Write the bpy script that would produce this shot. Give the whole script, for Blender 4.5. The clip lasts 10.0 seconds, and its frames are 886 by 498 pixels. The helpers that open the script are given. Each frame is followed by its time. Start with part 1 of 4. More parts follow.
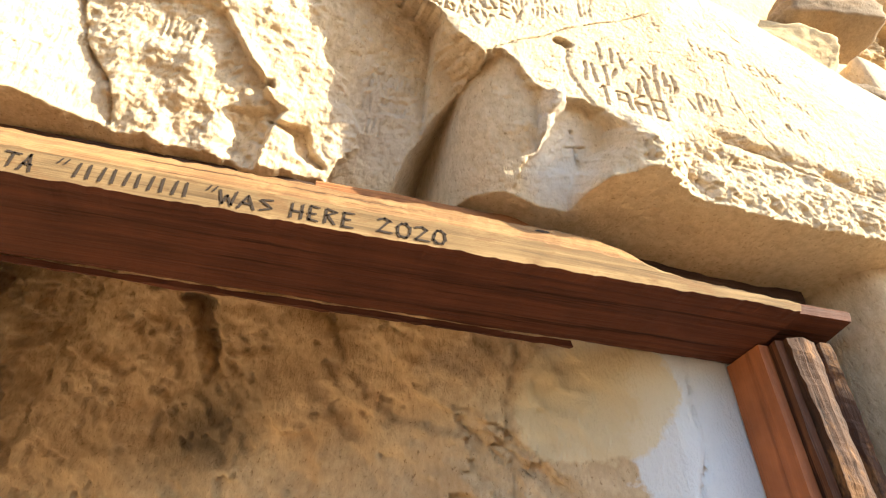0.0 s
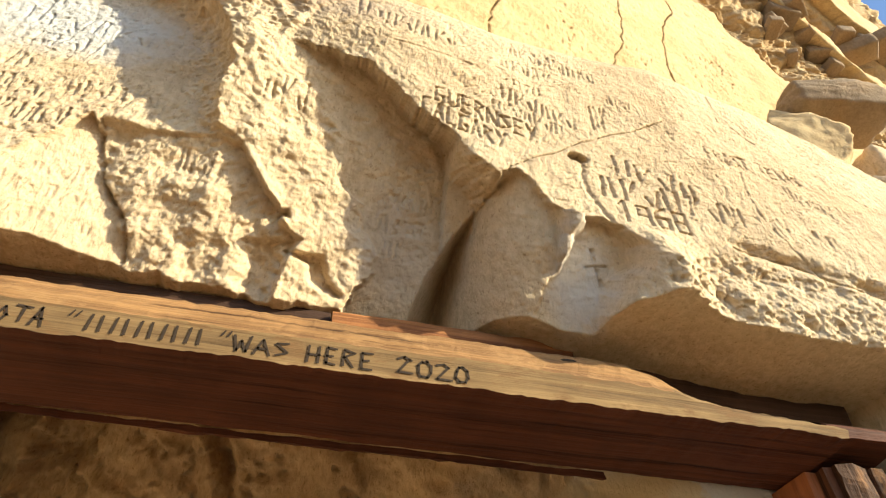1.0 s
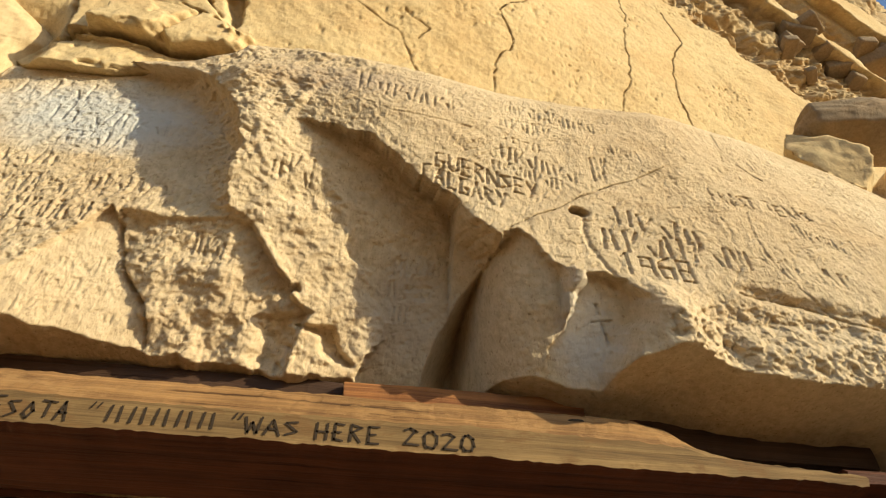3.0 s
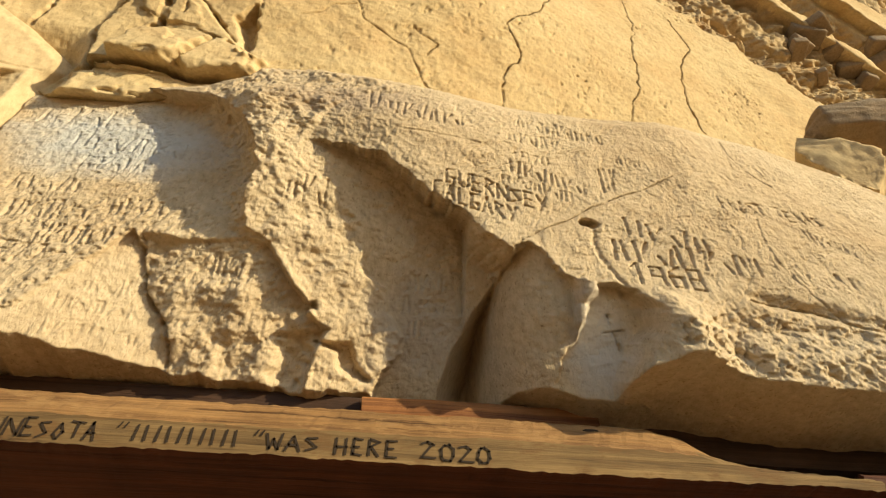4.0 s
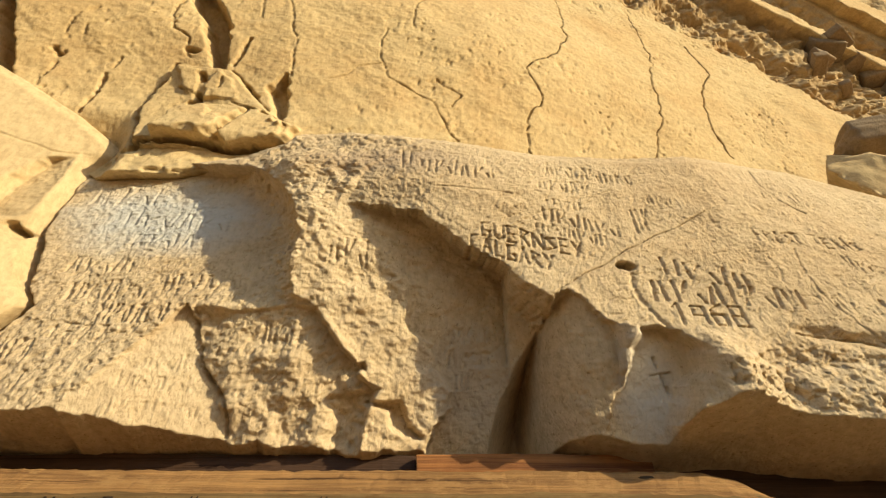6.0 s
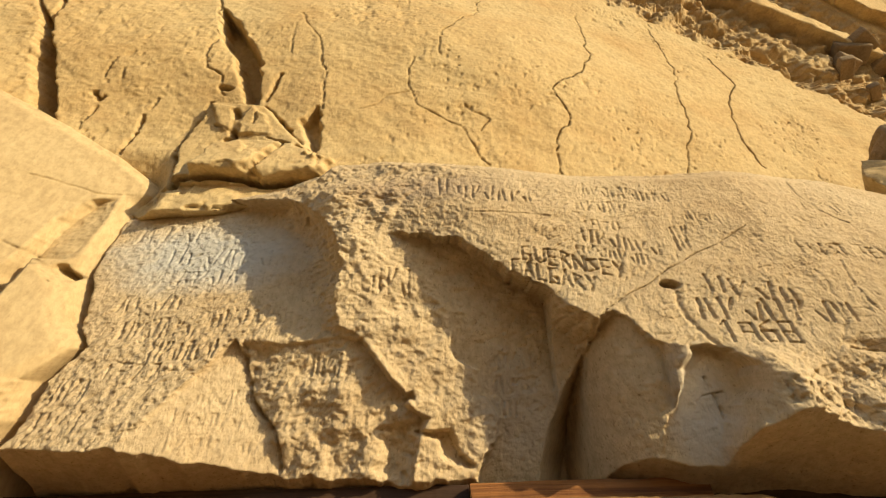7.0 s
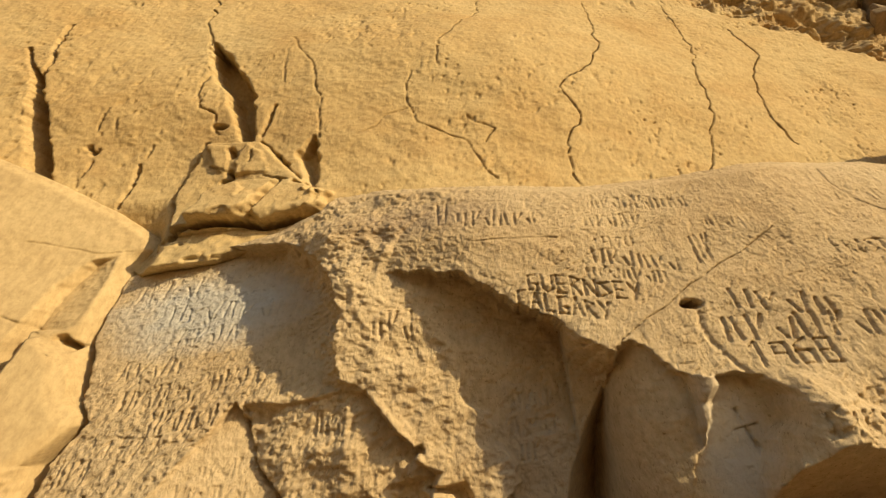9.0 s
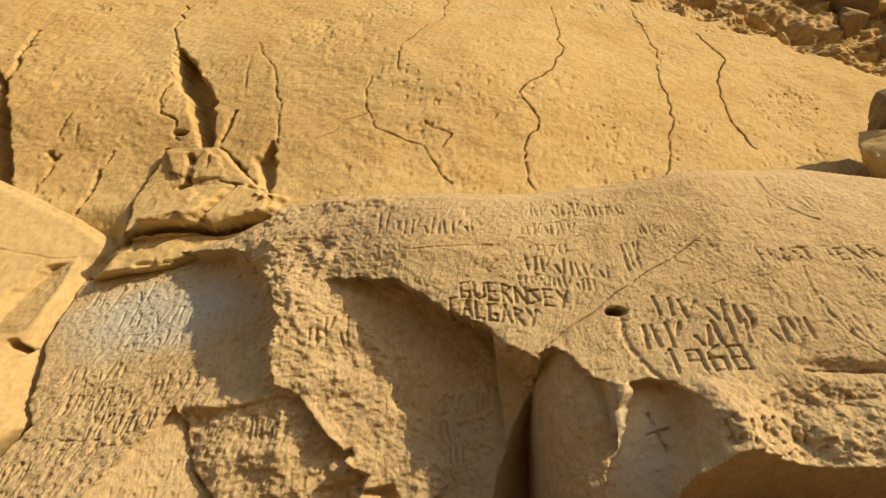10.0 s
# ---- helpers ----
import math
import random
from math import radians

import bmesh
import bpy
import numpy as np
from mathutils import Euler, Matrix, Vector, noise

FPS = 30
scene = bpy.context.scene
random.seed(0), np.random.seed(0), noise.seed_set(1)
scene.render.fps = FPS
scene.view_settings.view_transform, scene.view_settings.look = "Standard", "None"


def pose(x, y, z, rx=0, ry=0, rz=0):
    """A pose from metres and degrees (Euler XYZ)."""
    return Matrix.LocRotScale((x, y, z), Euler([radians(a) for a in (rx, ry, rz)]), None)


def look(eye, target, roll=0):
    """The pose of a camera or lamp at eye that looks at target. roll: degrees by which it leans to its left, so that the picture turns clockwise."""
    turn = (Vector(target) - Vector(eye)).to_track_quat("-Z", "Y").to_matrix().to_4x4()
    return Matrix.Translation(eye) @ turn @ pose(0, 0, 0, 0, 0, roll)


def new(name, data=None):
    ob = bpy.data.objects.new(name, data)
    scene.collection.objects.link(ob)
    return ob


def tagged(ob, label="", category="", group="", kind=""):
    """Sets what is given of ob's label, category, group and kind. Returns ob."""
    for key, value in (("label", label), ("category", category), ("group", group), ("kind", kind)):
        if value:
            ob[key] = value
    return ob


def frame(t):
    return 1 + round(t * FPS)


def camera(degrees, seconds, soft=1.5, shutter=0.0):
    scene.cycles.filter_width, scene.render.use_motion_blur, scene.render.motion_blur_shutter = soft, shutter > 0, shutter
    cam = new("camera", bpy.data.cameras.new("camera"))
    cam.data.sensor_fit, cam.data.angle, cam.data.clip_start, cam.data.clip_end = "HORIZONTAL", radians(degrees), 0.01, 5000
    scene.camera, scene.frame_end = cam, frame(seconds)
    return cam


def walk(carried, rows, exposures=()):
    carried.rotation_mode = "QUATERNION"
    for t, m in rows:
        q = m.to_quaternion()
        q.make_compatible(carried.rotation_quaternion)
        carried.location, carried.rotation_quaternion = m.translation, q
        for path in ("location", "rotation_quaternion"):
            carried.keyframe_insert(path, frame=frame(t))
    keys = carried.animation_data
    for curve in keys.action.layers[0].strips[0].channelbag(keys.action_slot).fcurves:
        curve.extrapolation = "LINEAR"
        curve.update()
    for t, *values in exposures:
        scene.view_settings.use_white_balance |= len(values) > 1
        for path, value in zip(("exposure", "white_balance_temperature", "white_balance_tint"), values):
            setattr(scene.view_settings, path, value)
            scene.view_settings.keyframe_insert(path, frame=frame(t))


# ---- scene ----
cam = camera(67.0, 10.0, 1.2)
METRES, EYE, TILT, LEAN, TURN = 0.75, 1.5, 40.0, 0.0, -15.2
ROWS = [
    (0.0, 0.0, 0.0, 0.0, 0.0, 0.0, 0.0),
    (0.5, -0.0149, 0.0338, 0.0769, 0.99, 3.97, 1.01),
    (1.0, -0.0111, 0.0414, 0.1316, 1.33, 6.37, 1.57),
    (1.5, 0.0211, 0.026, 0.1615, 1.74, 8.31, 1.74),
    (2.0, 0.0544, 0.0079, 0.1906, 2.62, 9.15, 2.35),
    (2.5, 0.0763, 0.0022, 0.203, 3.99, 9.02, 3.66),
    (4.0, 0.0966, -0.0463, 0.2162, 6.62, 10.16, 5.91),
    (4.5, 0.0908, -0.0609, 0.2292, 7.31, 10.82, 6.47),
    (5.0, 0.0842, -0.0772, 0.2451, 8.15, 11.68, 7.29),
    (6.5, 0.0778, -0.1218, 0.2865, 11.24, 14.36, 10.34),
    (7.0, 0.0397, -0.1321, 0.3026, 12.56, 15.45, 11.17),
    (7.5, 0.0075, -0.1368, 0.3157, 13.79, 16.11, 12.23),
    (8.0, 0.0057, -0.1236, 0.3572, 15.83, 16.71, 13.84),
    (8.5, 0.0775, -0.0571, 0.4294, 17.09, 16.61, 14.82),
    (9.0, 0.1796, -0.0152, 0.4347, 17.73, 15.68, 15.49),
    (9.5, 0.2808, 0.0169, 0.3871, 17.85, 15.44, 15.69),
    (10.0, 0.3771, -0.0157, 0.4045, 17.66, 15.3, 15.41),
]
EXPOSURES = [(0.0, 1.96, 5150, 8), (0.5, 1.62, 5300, 7), (1.0, 1.15, 5420, 6), (1.5, 0.78, 5480, 5), (2.5, 0.52, 5650, 4), (4.5, 0.38, 6050, 4), (6.5, 0.32, 6200, 5), (7.5, 0.08, 6950, 6), (10.0, -0.06, 7250, 8)]
walk(cam, [(t, pose(0, 0, EYE, TILT, LEAN, TURN) @ pose(METRES * x, METRES * y, METRES * z, 90 + pitch, roll, yaw)) for t, x, y, z, yaw, pitch, roll in ROWS], EXPOSURES)

# ---- world and sun: low warm sun from the right, clear sky ----
SUN = Vector((0.80, -0.46, 0.38)).normalized()
world = bpy.data.worlds.new("world")
scene.world = world
world.use_nodes = True
wt = world.node_tree
sky = wt.nodes.new("ShaderNodeTexSky")
sky.sky_type, sky.sun_disc = "NISHITA", False
sky.sun_elevation, sky.sun_rotation = math.asin(SUN.z), math.atan2(SUN.x, SUN.y)
wt.links.new(sky.outputs[0], wt.nodes["Background"].inputs[0])
wt.nodes["Background"].inputs[1].default_value = 0.10
sun = new("sun", bpy.data.lights.new("sun", "SUN"))
sun.data.energy, sun.data.angle, sun.data.color = 5.0, radians(0.6), (1.0, 0.80, 0.50)
sun.matrix_world = look(SUN * 20, (0, 0, 0))


# ---- materials ----
def nodes_of(name, rough=0.9):
    m = bpy.data.materials.new(name)
    m.use_nodes = True
    nt = m.node_tree
    b = nt.nodes["Principled BSDF"]
    b.inputs["Roughness"].default_value = rough
    b.inputs["Specular IOR Level"].default_value = 0.2
    return m, nt, b


def coords(nt, scale=(1, 1, 1), rot=(0, 0, 0)):
    tc = nt.nodes.new("ShaderNodeTexCoord")
    mp = nt.nodes.new("ShaderNodeMapping")
    mp.inputs["Scale"].default_value = scale
    mp.inputs["Rotation"].default_value = rot
    nt.links.new(tc.outputs["Object"], mp.inputs[0])
    return mp.outputs[0]


def noise_tex(nt, vec, scale, detail=6.0, rough=0.6, dist=0.0):
    n = nt.nodes.new("ShaderNodeTexNoise")
    for key, v in (("Scale", scale), ("Detail", detail), ("Roughness", rough), ("Distortion", dist)):
        n.inputs[key].default_value = v
    nt.links.new(vec, n.inputs["Vector"])
    return n.outputs[0]


def ramp(nt, fac, *stops):
    r = nt.nodes.new("ShaderNodeValToRGB")
    e = r.color_ramp.elements
    while len(e) < len(stops):
        e.new(0.5)
    for k, (p, c) in enumerate(stops):
        e[k].position = p
        e[k].color = (*c, 1) if len(c) == 3 else c
    nt.links.new(fac, r.inputs[0])
    return r.outputs[0]


def mix(nt, kind, fac, a, b):
    m = nt.nodes.new("ShaderNodeMix")
    m.data_type, m.blend_type = "RGBA", kind
    for sock, v in ((m.inputs[0], fac), (m.inputs[6], a), (m.inputs[7], b)):
        if isinstance(v, (int, float)):
            sock.default_value = v
        elif isinstance(v, tuple):
            sock.default_value = (*v, 1)
        else:
            nt.links.new(v, sock)
    return m.outputs[2]


def math_node(nt, op, *vals):
    m = nt.nodes.new("ShaderNodeMath")
    m.operation = op
    m.use_clamp = op in ("MULTIPLY_ADD",)
    for k, v in enumerate(vals):
        if isinstance(v, (int, float)):
            m.inputs[k].default_value = v
        else:
            nt.links.new(v, m.inputs[k])
    return m.outputs[0]


def bump(nt, bsdf, height, strength, distance):
    b = nt.nodes.new("ShaderNodeBump")
    b.inputs["Strength"].default_value, b.inputs["Distance"].default_value = strength, distance
    nt.links.new(height, b.inputs["Height"])
    nt.links.new(b.outputs[0], bsdf.inputs["Normal"])


def blob(nt, centre, size, rag=0.25, inner=0.40):
    """A ragged patch, 1 inside and 0 outside, round a place on the rock."""
    tc = nt.nodes.new("ShaderNodeTexCoord")
    mp = nt.nodes.new("ShaderNodeMapping")
    mp.inputs["Location"].default_value = [-c / s for c, s in zip(centre, size)]
    mp.inputs["Scale"].default_value = [1 / s for s in size]
    nt.links.new(tc.outputs["Object"], mp.inputs[0])
    ln = nt.nodes.new("ShaderNodeVectorMath")
    ln.operation = "LENGTH"
    nt.links.new(mp.outputs[0], ln.inputs[0])
    d = math_node(nt, "ADD", ln.outputs["Value"], math_node(nt, "MULTIPLY", math_node(nt, "SUBTRACT", noise_tex(nt, coords(nt), 14, 5), 0.5), rag * 4))
    return ramp(nt, d, (inner, (1, 1, 1)), (1.05, (0, 0, 0)))


def rock_material(name, pale, deep, rusty=0.3, patches=(), inner=0.40, relief=0.85, flecks=0.6):
    m, nt, b = nodes_of(name, 0.95)
    v = coords(nt)
    tall = coords(nt, (1.0, 1.0, 0.5))
    big = noise_tex(nt, v, 2.2, 5, 0.6, 0.4)
    col = mix(nt, "MIX", ramp(nt, big, (0.35, (0, 0, 0)), (0.68, (1, 1, 1))), pale, deep)
    bands = noise_tex(nt, coords(nt, (0.9, 0.9, 2.2), (0.0, radians(12), 0)), 2.8, 6, 0.6)
    col = mix(nt, "MIX", math_node(nt, "MULTIPLY", ramp(nt, bands, (0.52, (0, 0, 0)), (0.75, (1, 1, 1))), rusty), col, (0.50, 0.29, 0.11))
    grain = noise_tex(nt, tall, 62, 8, 0.7)
    col = mix(nt, "MULTIPLY", 0.75, col, ramp(nt, grain, (0.3, (0.70, 0.66, 0.60)), (0.62, (1.08, 1.06, 1.04))))
    pits = noise_tex(nt, tall, 140, 3, 0.6)
    col = mix(nt, "MULTIPLY", flecks, col, ramp(nt, pits, (0.28, (0.45, 0.38, 0.30)), (0.40, (1, 1, 1))))
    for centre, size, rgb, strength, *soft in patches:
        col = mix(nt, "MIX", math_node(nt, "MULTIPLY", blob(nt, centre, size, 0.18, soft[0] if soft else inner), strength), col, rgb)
    nt.links.new(col, b.inputs["Base Color"])
    bump(nt, b, math_node(nt, "ADD", grain, math_node(nt, "MULTIPLY", pits, 0.6)), relief, 0.005)
    return m


def wood_material(name, light, dark, wear=None, grain_scale=1.0, rough=0.75, axis="x", splits=0.9):
    m, nt, b = nodes_of(name, rough)
    s = (2.0, 70.0, 70.0) if axis == "x" else (70.0, 70.0, 2.0)
    v = coords(nt, [c * grain_scale for c in s])
    g = noise_tex(nt, v, 1.0, 6, 0.65, 0.6)
    col = mix(nt, "MIX", ramp(nt, g, (0.32, (0, 0, 0)), (0.66, (1, 1, 1))), dark, light)
    split = noise_tex(nt, coords(nt, (1.1, 34.0, 34.0) if axis == "x" else (34.0, 34.0, 1.1)), 1.3, 4, 0.7, 0.3)
    col = mix(nt, "MULTIPLY", splits, col, ramp(nt, split, (0.33, (0.20, 0.15, 0.11)), (0.42, (1, 1, 1))))
    blot = noise_tex(nt, coords(nt), 9, 5, 0.6)
    col = mix(nt, "MULTIPLY", 0.55, col, ramp(nt, blot, (0.3, (0.5, 0.45, 0.4)), (0.65, (1.1, 1.05, 1.0))))
    if wear:
        w = noise_tex(nt, coords(nt, (4, 9, 9) if axis == "x" else (9, 9, 4)), 3.0, 6, 0.7)
        col = mix(nt, "MIX", ramp(nt, w, (0.52, (0, 0, 0)), (0.62, (1, 1, 1))), col, wear)
    nt.links.new(col, b.inputs["Base Color"])
    bump(nt, b, math_node(nt, "ADD", g, math_node(nt, "MULTIPLY", split, 0.7)), 0.9, 0.004)
    return m


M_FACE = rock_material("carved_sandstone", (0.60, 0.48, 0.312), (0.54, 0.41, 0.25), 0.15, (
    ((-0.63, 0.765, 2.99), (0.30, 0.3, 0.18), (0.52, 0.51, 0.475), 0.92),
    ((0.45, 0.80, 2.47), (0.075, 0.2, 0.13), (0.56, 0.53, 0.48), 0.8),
    # greyish notch floor, its colour darkened to deepen the shade under the ridge
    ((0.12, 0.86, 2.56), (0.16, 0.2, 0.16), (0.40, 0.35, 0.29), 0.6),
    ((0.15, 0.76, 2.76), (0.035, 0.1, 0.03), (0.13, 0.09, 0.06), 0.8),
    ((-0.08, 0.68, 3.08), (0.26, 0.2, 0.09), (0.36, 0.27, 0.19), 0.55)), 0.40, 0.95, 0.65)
M_CLIFF = rock_material("cliff_sandstone", (0.58, 0.45, 0.245), (0.52, 0.37, 0.18), 0.3, (), 0.4, 0.5, 0.5)
M_SLAB = rock_material("smooth_sandstone", (0.56, 0.435, 0.25), (0.49, 0.365, 0.20), 0.1, (), 0.4, 0.25, 0.25)
M_RUBBLE = rock_material("rubble_stone", (0.54, 0.41, 0.23), (0.42, 0.30, 0.16), 0.5)
M_WEATHER = rock_material("weathered_stone", (0.34, 0.26, 0.17), (0.20, 0.145, 0.09), 0.3)
M_INNER = rock_material("inner_rock", (0.60, 0.46, 0.28), (0.40, 0.29, 0.17), 0.3, (
    ((0.84, 1.0, 2.0), (0.20, 0.5, 0.5), (0.60, 0.60, 0.60), 0.9),
    ((0.60, 1.12, 2.12), (0.15, 0.4, 0.14), (0.58, 0.47, 0.29), 0.85),
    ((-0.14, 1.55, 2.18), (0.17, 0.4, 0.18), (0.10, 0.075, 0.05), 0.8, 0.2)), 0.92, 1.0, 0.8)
M_SAND = rock_material("sandy_ground", (0.29, 0.225, 0.15), (0.22, 0.165, 0.10), 0.1)
M_BEAM = wood_material("weathered_wood", (0.38, 0.215, 0.080), (0.17, 0.088, 0.034), (0.31, 0.175, 0.066), 1.2)
M_EDGE = wood_material("bleached_wood", (0.29, 0.19, 0.080), (0.10, 0.060, 0.026), (0.17, 0.095, 0.036), 1.0, 0.85)
# red-brown stain, with the shade under the beam also in its colour
M_UNDER = wood_material("stained_shade_wood", (0.12, 0.040, 0.018), (0.052, 0.018, 0.010))
# near-black, with the shade behind the beam put into the colour
M_DARK = wood_material("shade_dark_wood", (0.085, 0.046, 0.027), (0.036, 0.020, 0.013))
M_PLANK = wood_material("orange_wood", (0.38, 0.17, 0.055), (0.12, 0.045, 0.018))
M_JAMB = wood_material("painted_jamb", (0.36, 0.13, 0.045), (0.28, 0.10, 0.035), None, 0.5, 0.6, "z", 0.25)
M_JAMB_OLD = wood_material("weathered_jamb", (0.17, 0.070, 0.028), (0.07, 0.03, 0.014), None, 0.7, 0.7, "z")
M_POST = wood_material("split_post", (0.10, 0.048, 0.022), (0.036, 0.018, 0.010), (0.17, 0.08, 0.026), 0.8, 0.8, "z")
M_INK, _nt, _b = nodes_of("faded_ink", 0.8)
_b.inputs["Base Color"].default_value = (0.040, 0.026, 0.015, 1)


# ---- sheets of rock: depth over (x, q), where a point lies at (x, Y, q + LIFT * Y) ----
LIFT = math.tan(radians(40))


def lattice(ix, iy, seed):
    h = (ix * 374761393 + iy * 668265263 + seed * 974634877) & 0x7FFFFFFF
    h = ((h ^ (h >> 13)) * 1274126177) & 0x7FFFFFFF
    return ((h ^ (h >> 16)) & 0xFFFF) / 32767.5 - 1.0


def vnoise(x, y, seed=0):
    ix, iy = np.floor(x).astype(np.int64), np.floor(y).astype(np.int64)
    fx, fy = x - ix, y - iy
    fx, fy = fx * fx * (3 - 2 * fx), fy * fy * (3 - 2 * fy)
    a, b = lattice(ix, iy, seed), lattice(ix + 1, iy, seed)
    c, d = lattice(ix, iy + 1, seed), lattice(ix + 1, iy + 1, seed)
    return (a + (b - a) * fx) * (1 - fy) + (c + (d - c) * fx) * fy


def fbm(x, y, scale, octaves=5, seed=0, gain=0.5):
    out, amp, total = 0.0, 1.0, 0.0
    for k in range(octaves):
        out = out + amp * vnoise(x * scale + 17.3 * k, y * scale - 9.1 * k, seed + k)
        total, amp, scale = total + amp, amp * gain, scale * 2.03
    return out / total


def step(a, b, x):
    t = np.clip((x - a) / (b - a), 0, 1)
    return t * t * (3 - 2 * t)


class Field:
    """Depth over a grid, into which outlines, grooves and words are cut."""

    def __init__(self, xs, qs):
        self.xs, self.qs = xs, qs
        self.X, self.Q = np.meshgrid(xs, qs)
        self.Y = np.zeros_like(self.X)

    def window(self, pts, pad):
        p = np.array(pts)
        i0, i1 = np.searchsorted(self.xs, (p[:, 0].min() - pad, p[:, 0].max() + pad))
        j0, j1 = np.searchsorted(self.qs, (p[:, 1].min() - pad, p[:, 1].max() + pad))
        return slice(j0, j1), slice(i0, i1)

    def away(self, pts, w, closed=False):
        """Distance to a line of points, within a window."""
        x, q = self.X[w], self.Q[w]
        best = np.full(x.shape, 9.0)
        for (ax, aq), (bx, bq) in zip(pts, list(pts[1:]) + ([pts[0]] if closed else [])):
            dx, dq = bx - ax, bq - aq
            t = np.clip(((x - ax) * dx + (q - aq) * dq) / max(dx * dx + dq * dq, 1e-9), 0, 1)
            best = np.minimum(best, np.hypot(x - ax - t * dx, q - aq - t * dq))
        return best

    def inside(self, pts, pad=0.12, rag=0.0, seed=5):
        """Signed distance (positive inside) to a closed outline, and its window."""
        w = self.window(pts, pad)
        x, q = self.X[w], self.Q[w]
        hit = np.zeros(x.shape, bool)
        for (ax, aq), (bx, bq) in zip(pts, list(pts[1:]) + [pts[0]]):
            if aq != bq:
                hit ^= ((aq > q) != (bq > q)) & (x < (bx - ax) * (q - aq) / (bq - aq) + ax)
        d = self.away(pts, w, True)
        d = np.where(hit, d, -d)
        if rag:
            d = d + rag * fbm(x, q, 28, 4, seed)
        return d, w

    def groove(self, pts, width, depth, rag=0.004, seed=3):
        w = self.window(pts, width + 0.02)
        if self.X[w].size == 0:
            return
        d = self.away(pts, w) + rag * fbm(self.X[w], self.Q[w], 60, 3, seed)
        self.Y[w] += depth * np.clip(1.15 - np.clip(d, 0, None) / width, 0, 1)

    def crack(self, pts, width, depth, wander=0.012, seed=7):
        """A wandering split with a proud lip on one side."""
        line = []
        for (ax, aq), (bx, bq) in zip(pts, pts[1:]):
            n = max(2, int(math.hypot(bx - ax, bq - aq) / 0.03))
            for k in range(n):
                f = k / n
                line.append((ax + (bx - ax) * f, aq + (bq - aq) * f))
        line.append(pts[-1])
        line = [(a + wander * noise.noise((a * 14, b * 14, seed)), b + wander * noise.noise((a * 14, b * 14, seed + 9))) for a, b in line]
        self.groove(line, width, 0.75 * depth, width * 0.8, seed)

    def strokes(self, box, n, turn, spread, long, wide, seed):
        """Many short chisel strokes that lie roughly one way: 0 between them, up to 1 in their beds."""
        rng, out = random.Random(seed), np.zeros_like(self.X)
        for _ in range(n):
            cx, cq, a = rng.uniform(box[0], box[1]), rng.uniform(box[2], box[3]), turn + rng.uniform(-spread, spread)
            half, thick, deep = long * rng.uniform(0.45, 1.5), wide * rng.uniform(0.6, 1.5), rng.uniform(0.35, 1.0)
            w = self.window([(cx, cq)], half)
            x, q = self.X[w] - cx, self.Q[w] - cq
            u, v = x * math.cos(a) + q * math.sin(a), q * math.cos(a) - x * math.sin(a)
            v = np.where(v > 0, v * 0.6, v * 1.6)
            out[w] = np.maximum(out[w], deep * np.clip(1 - (u / half) ** 2, 0, 1) * np.clip(1 - np.abs(v) / thick, 0, 1))
        return out

    def hollow(self, pts, deep, rag=0.006, soft=0.008):
        """Sinks a ragged outline by deep, with steep sides."""
        d, w = self.inside(pts, 0.05, rag)
        self.Y[w] += deep * step(-soft * 0.5, soft, d)

    def mesh(self, name, material, back=None, up=0.0):
        """The sheet as a mesh; with back, its rim goes straight back to that depth and is closed there."""
        ny, nx = self.X.shape
        co = np.stack([self.X, self.Y, self.Q + LIFT * self.Y], -1).reshape(-1, 3).astype(np.float32)
        i = np.arange(ny * nx).reshape(ny, nx)
        quads = np.stack([i[:-1, :-1], i[:-1, 1:], i[1:, 1:], i[1:, :-1]], -1).reshape(-1, 4).astype(np.int32)
        if back is not None:
            rim = np.concatenate([i[0, :], i[1:, -1], i[-1, -2::-1], i[-2:0:-1, 0]])
            far = co[rim].copy()
            far[:, 1] = back
            far[:, 2] += np.where(rim < nx, up, 0.0)
            j = np.arange(len(rim)) + len(co)
            middle_of = len(co) + len(rim)
            co = np.concatenate([co, far, [[self.X.mean(), back, far[:, 2].mean()]]]).astype(np.float32)
            n1, n2 = np.roll(rim, -1), np.roll(j, -1)
            skirt = np.stack([rim, j, n2, n1], -1)
            step2 = np.arange(0, len(j) - 1, 2)
            cap = np.stack([j[step2], np.full(len(step2), middle_of), j[(step2 + 2) % len(j)], j[step2 + 1]], -1)
            quads = np.concatenate([quads, skirt, cap]).astype(np.int32)
        self.extra = len(quads) - (ny - 1) * (nx - 1)
        me = bpy.data.meshes.new(name)
        me.vertices.add(len(co))
        me.vertices.foreach_set("co", co.ravel())
        me.loops.add(quads.size)
        me.loops.foreach_set("vertex_index", quads.ravel())
        me.polygons.add(len(quads))
        me.polygons.foreach_set("loop_start", np.arange(0, quads.size, 4, dtype=np.int32))
        me.polygons.foreach_set("use_smooth", np.ones(len(quads), bool))
        me.update(calc_edges=True)
        me.materials.append(material)
        return new(name, me)


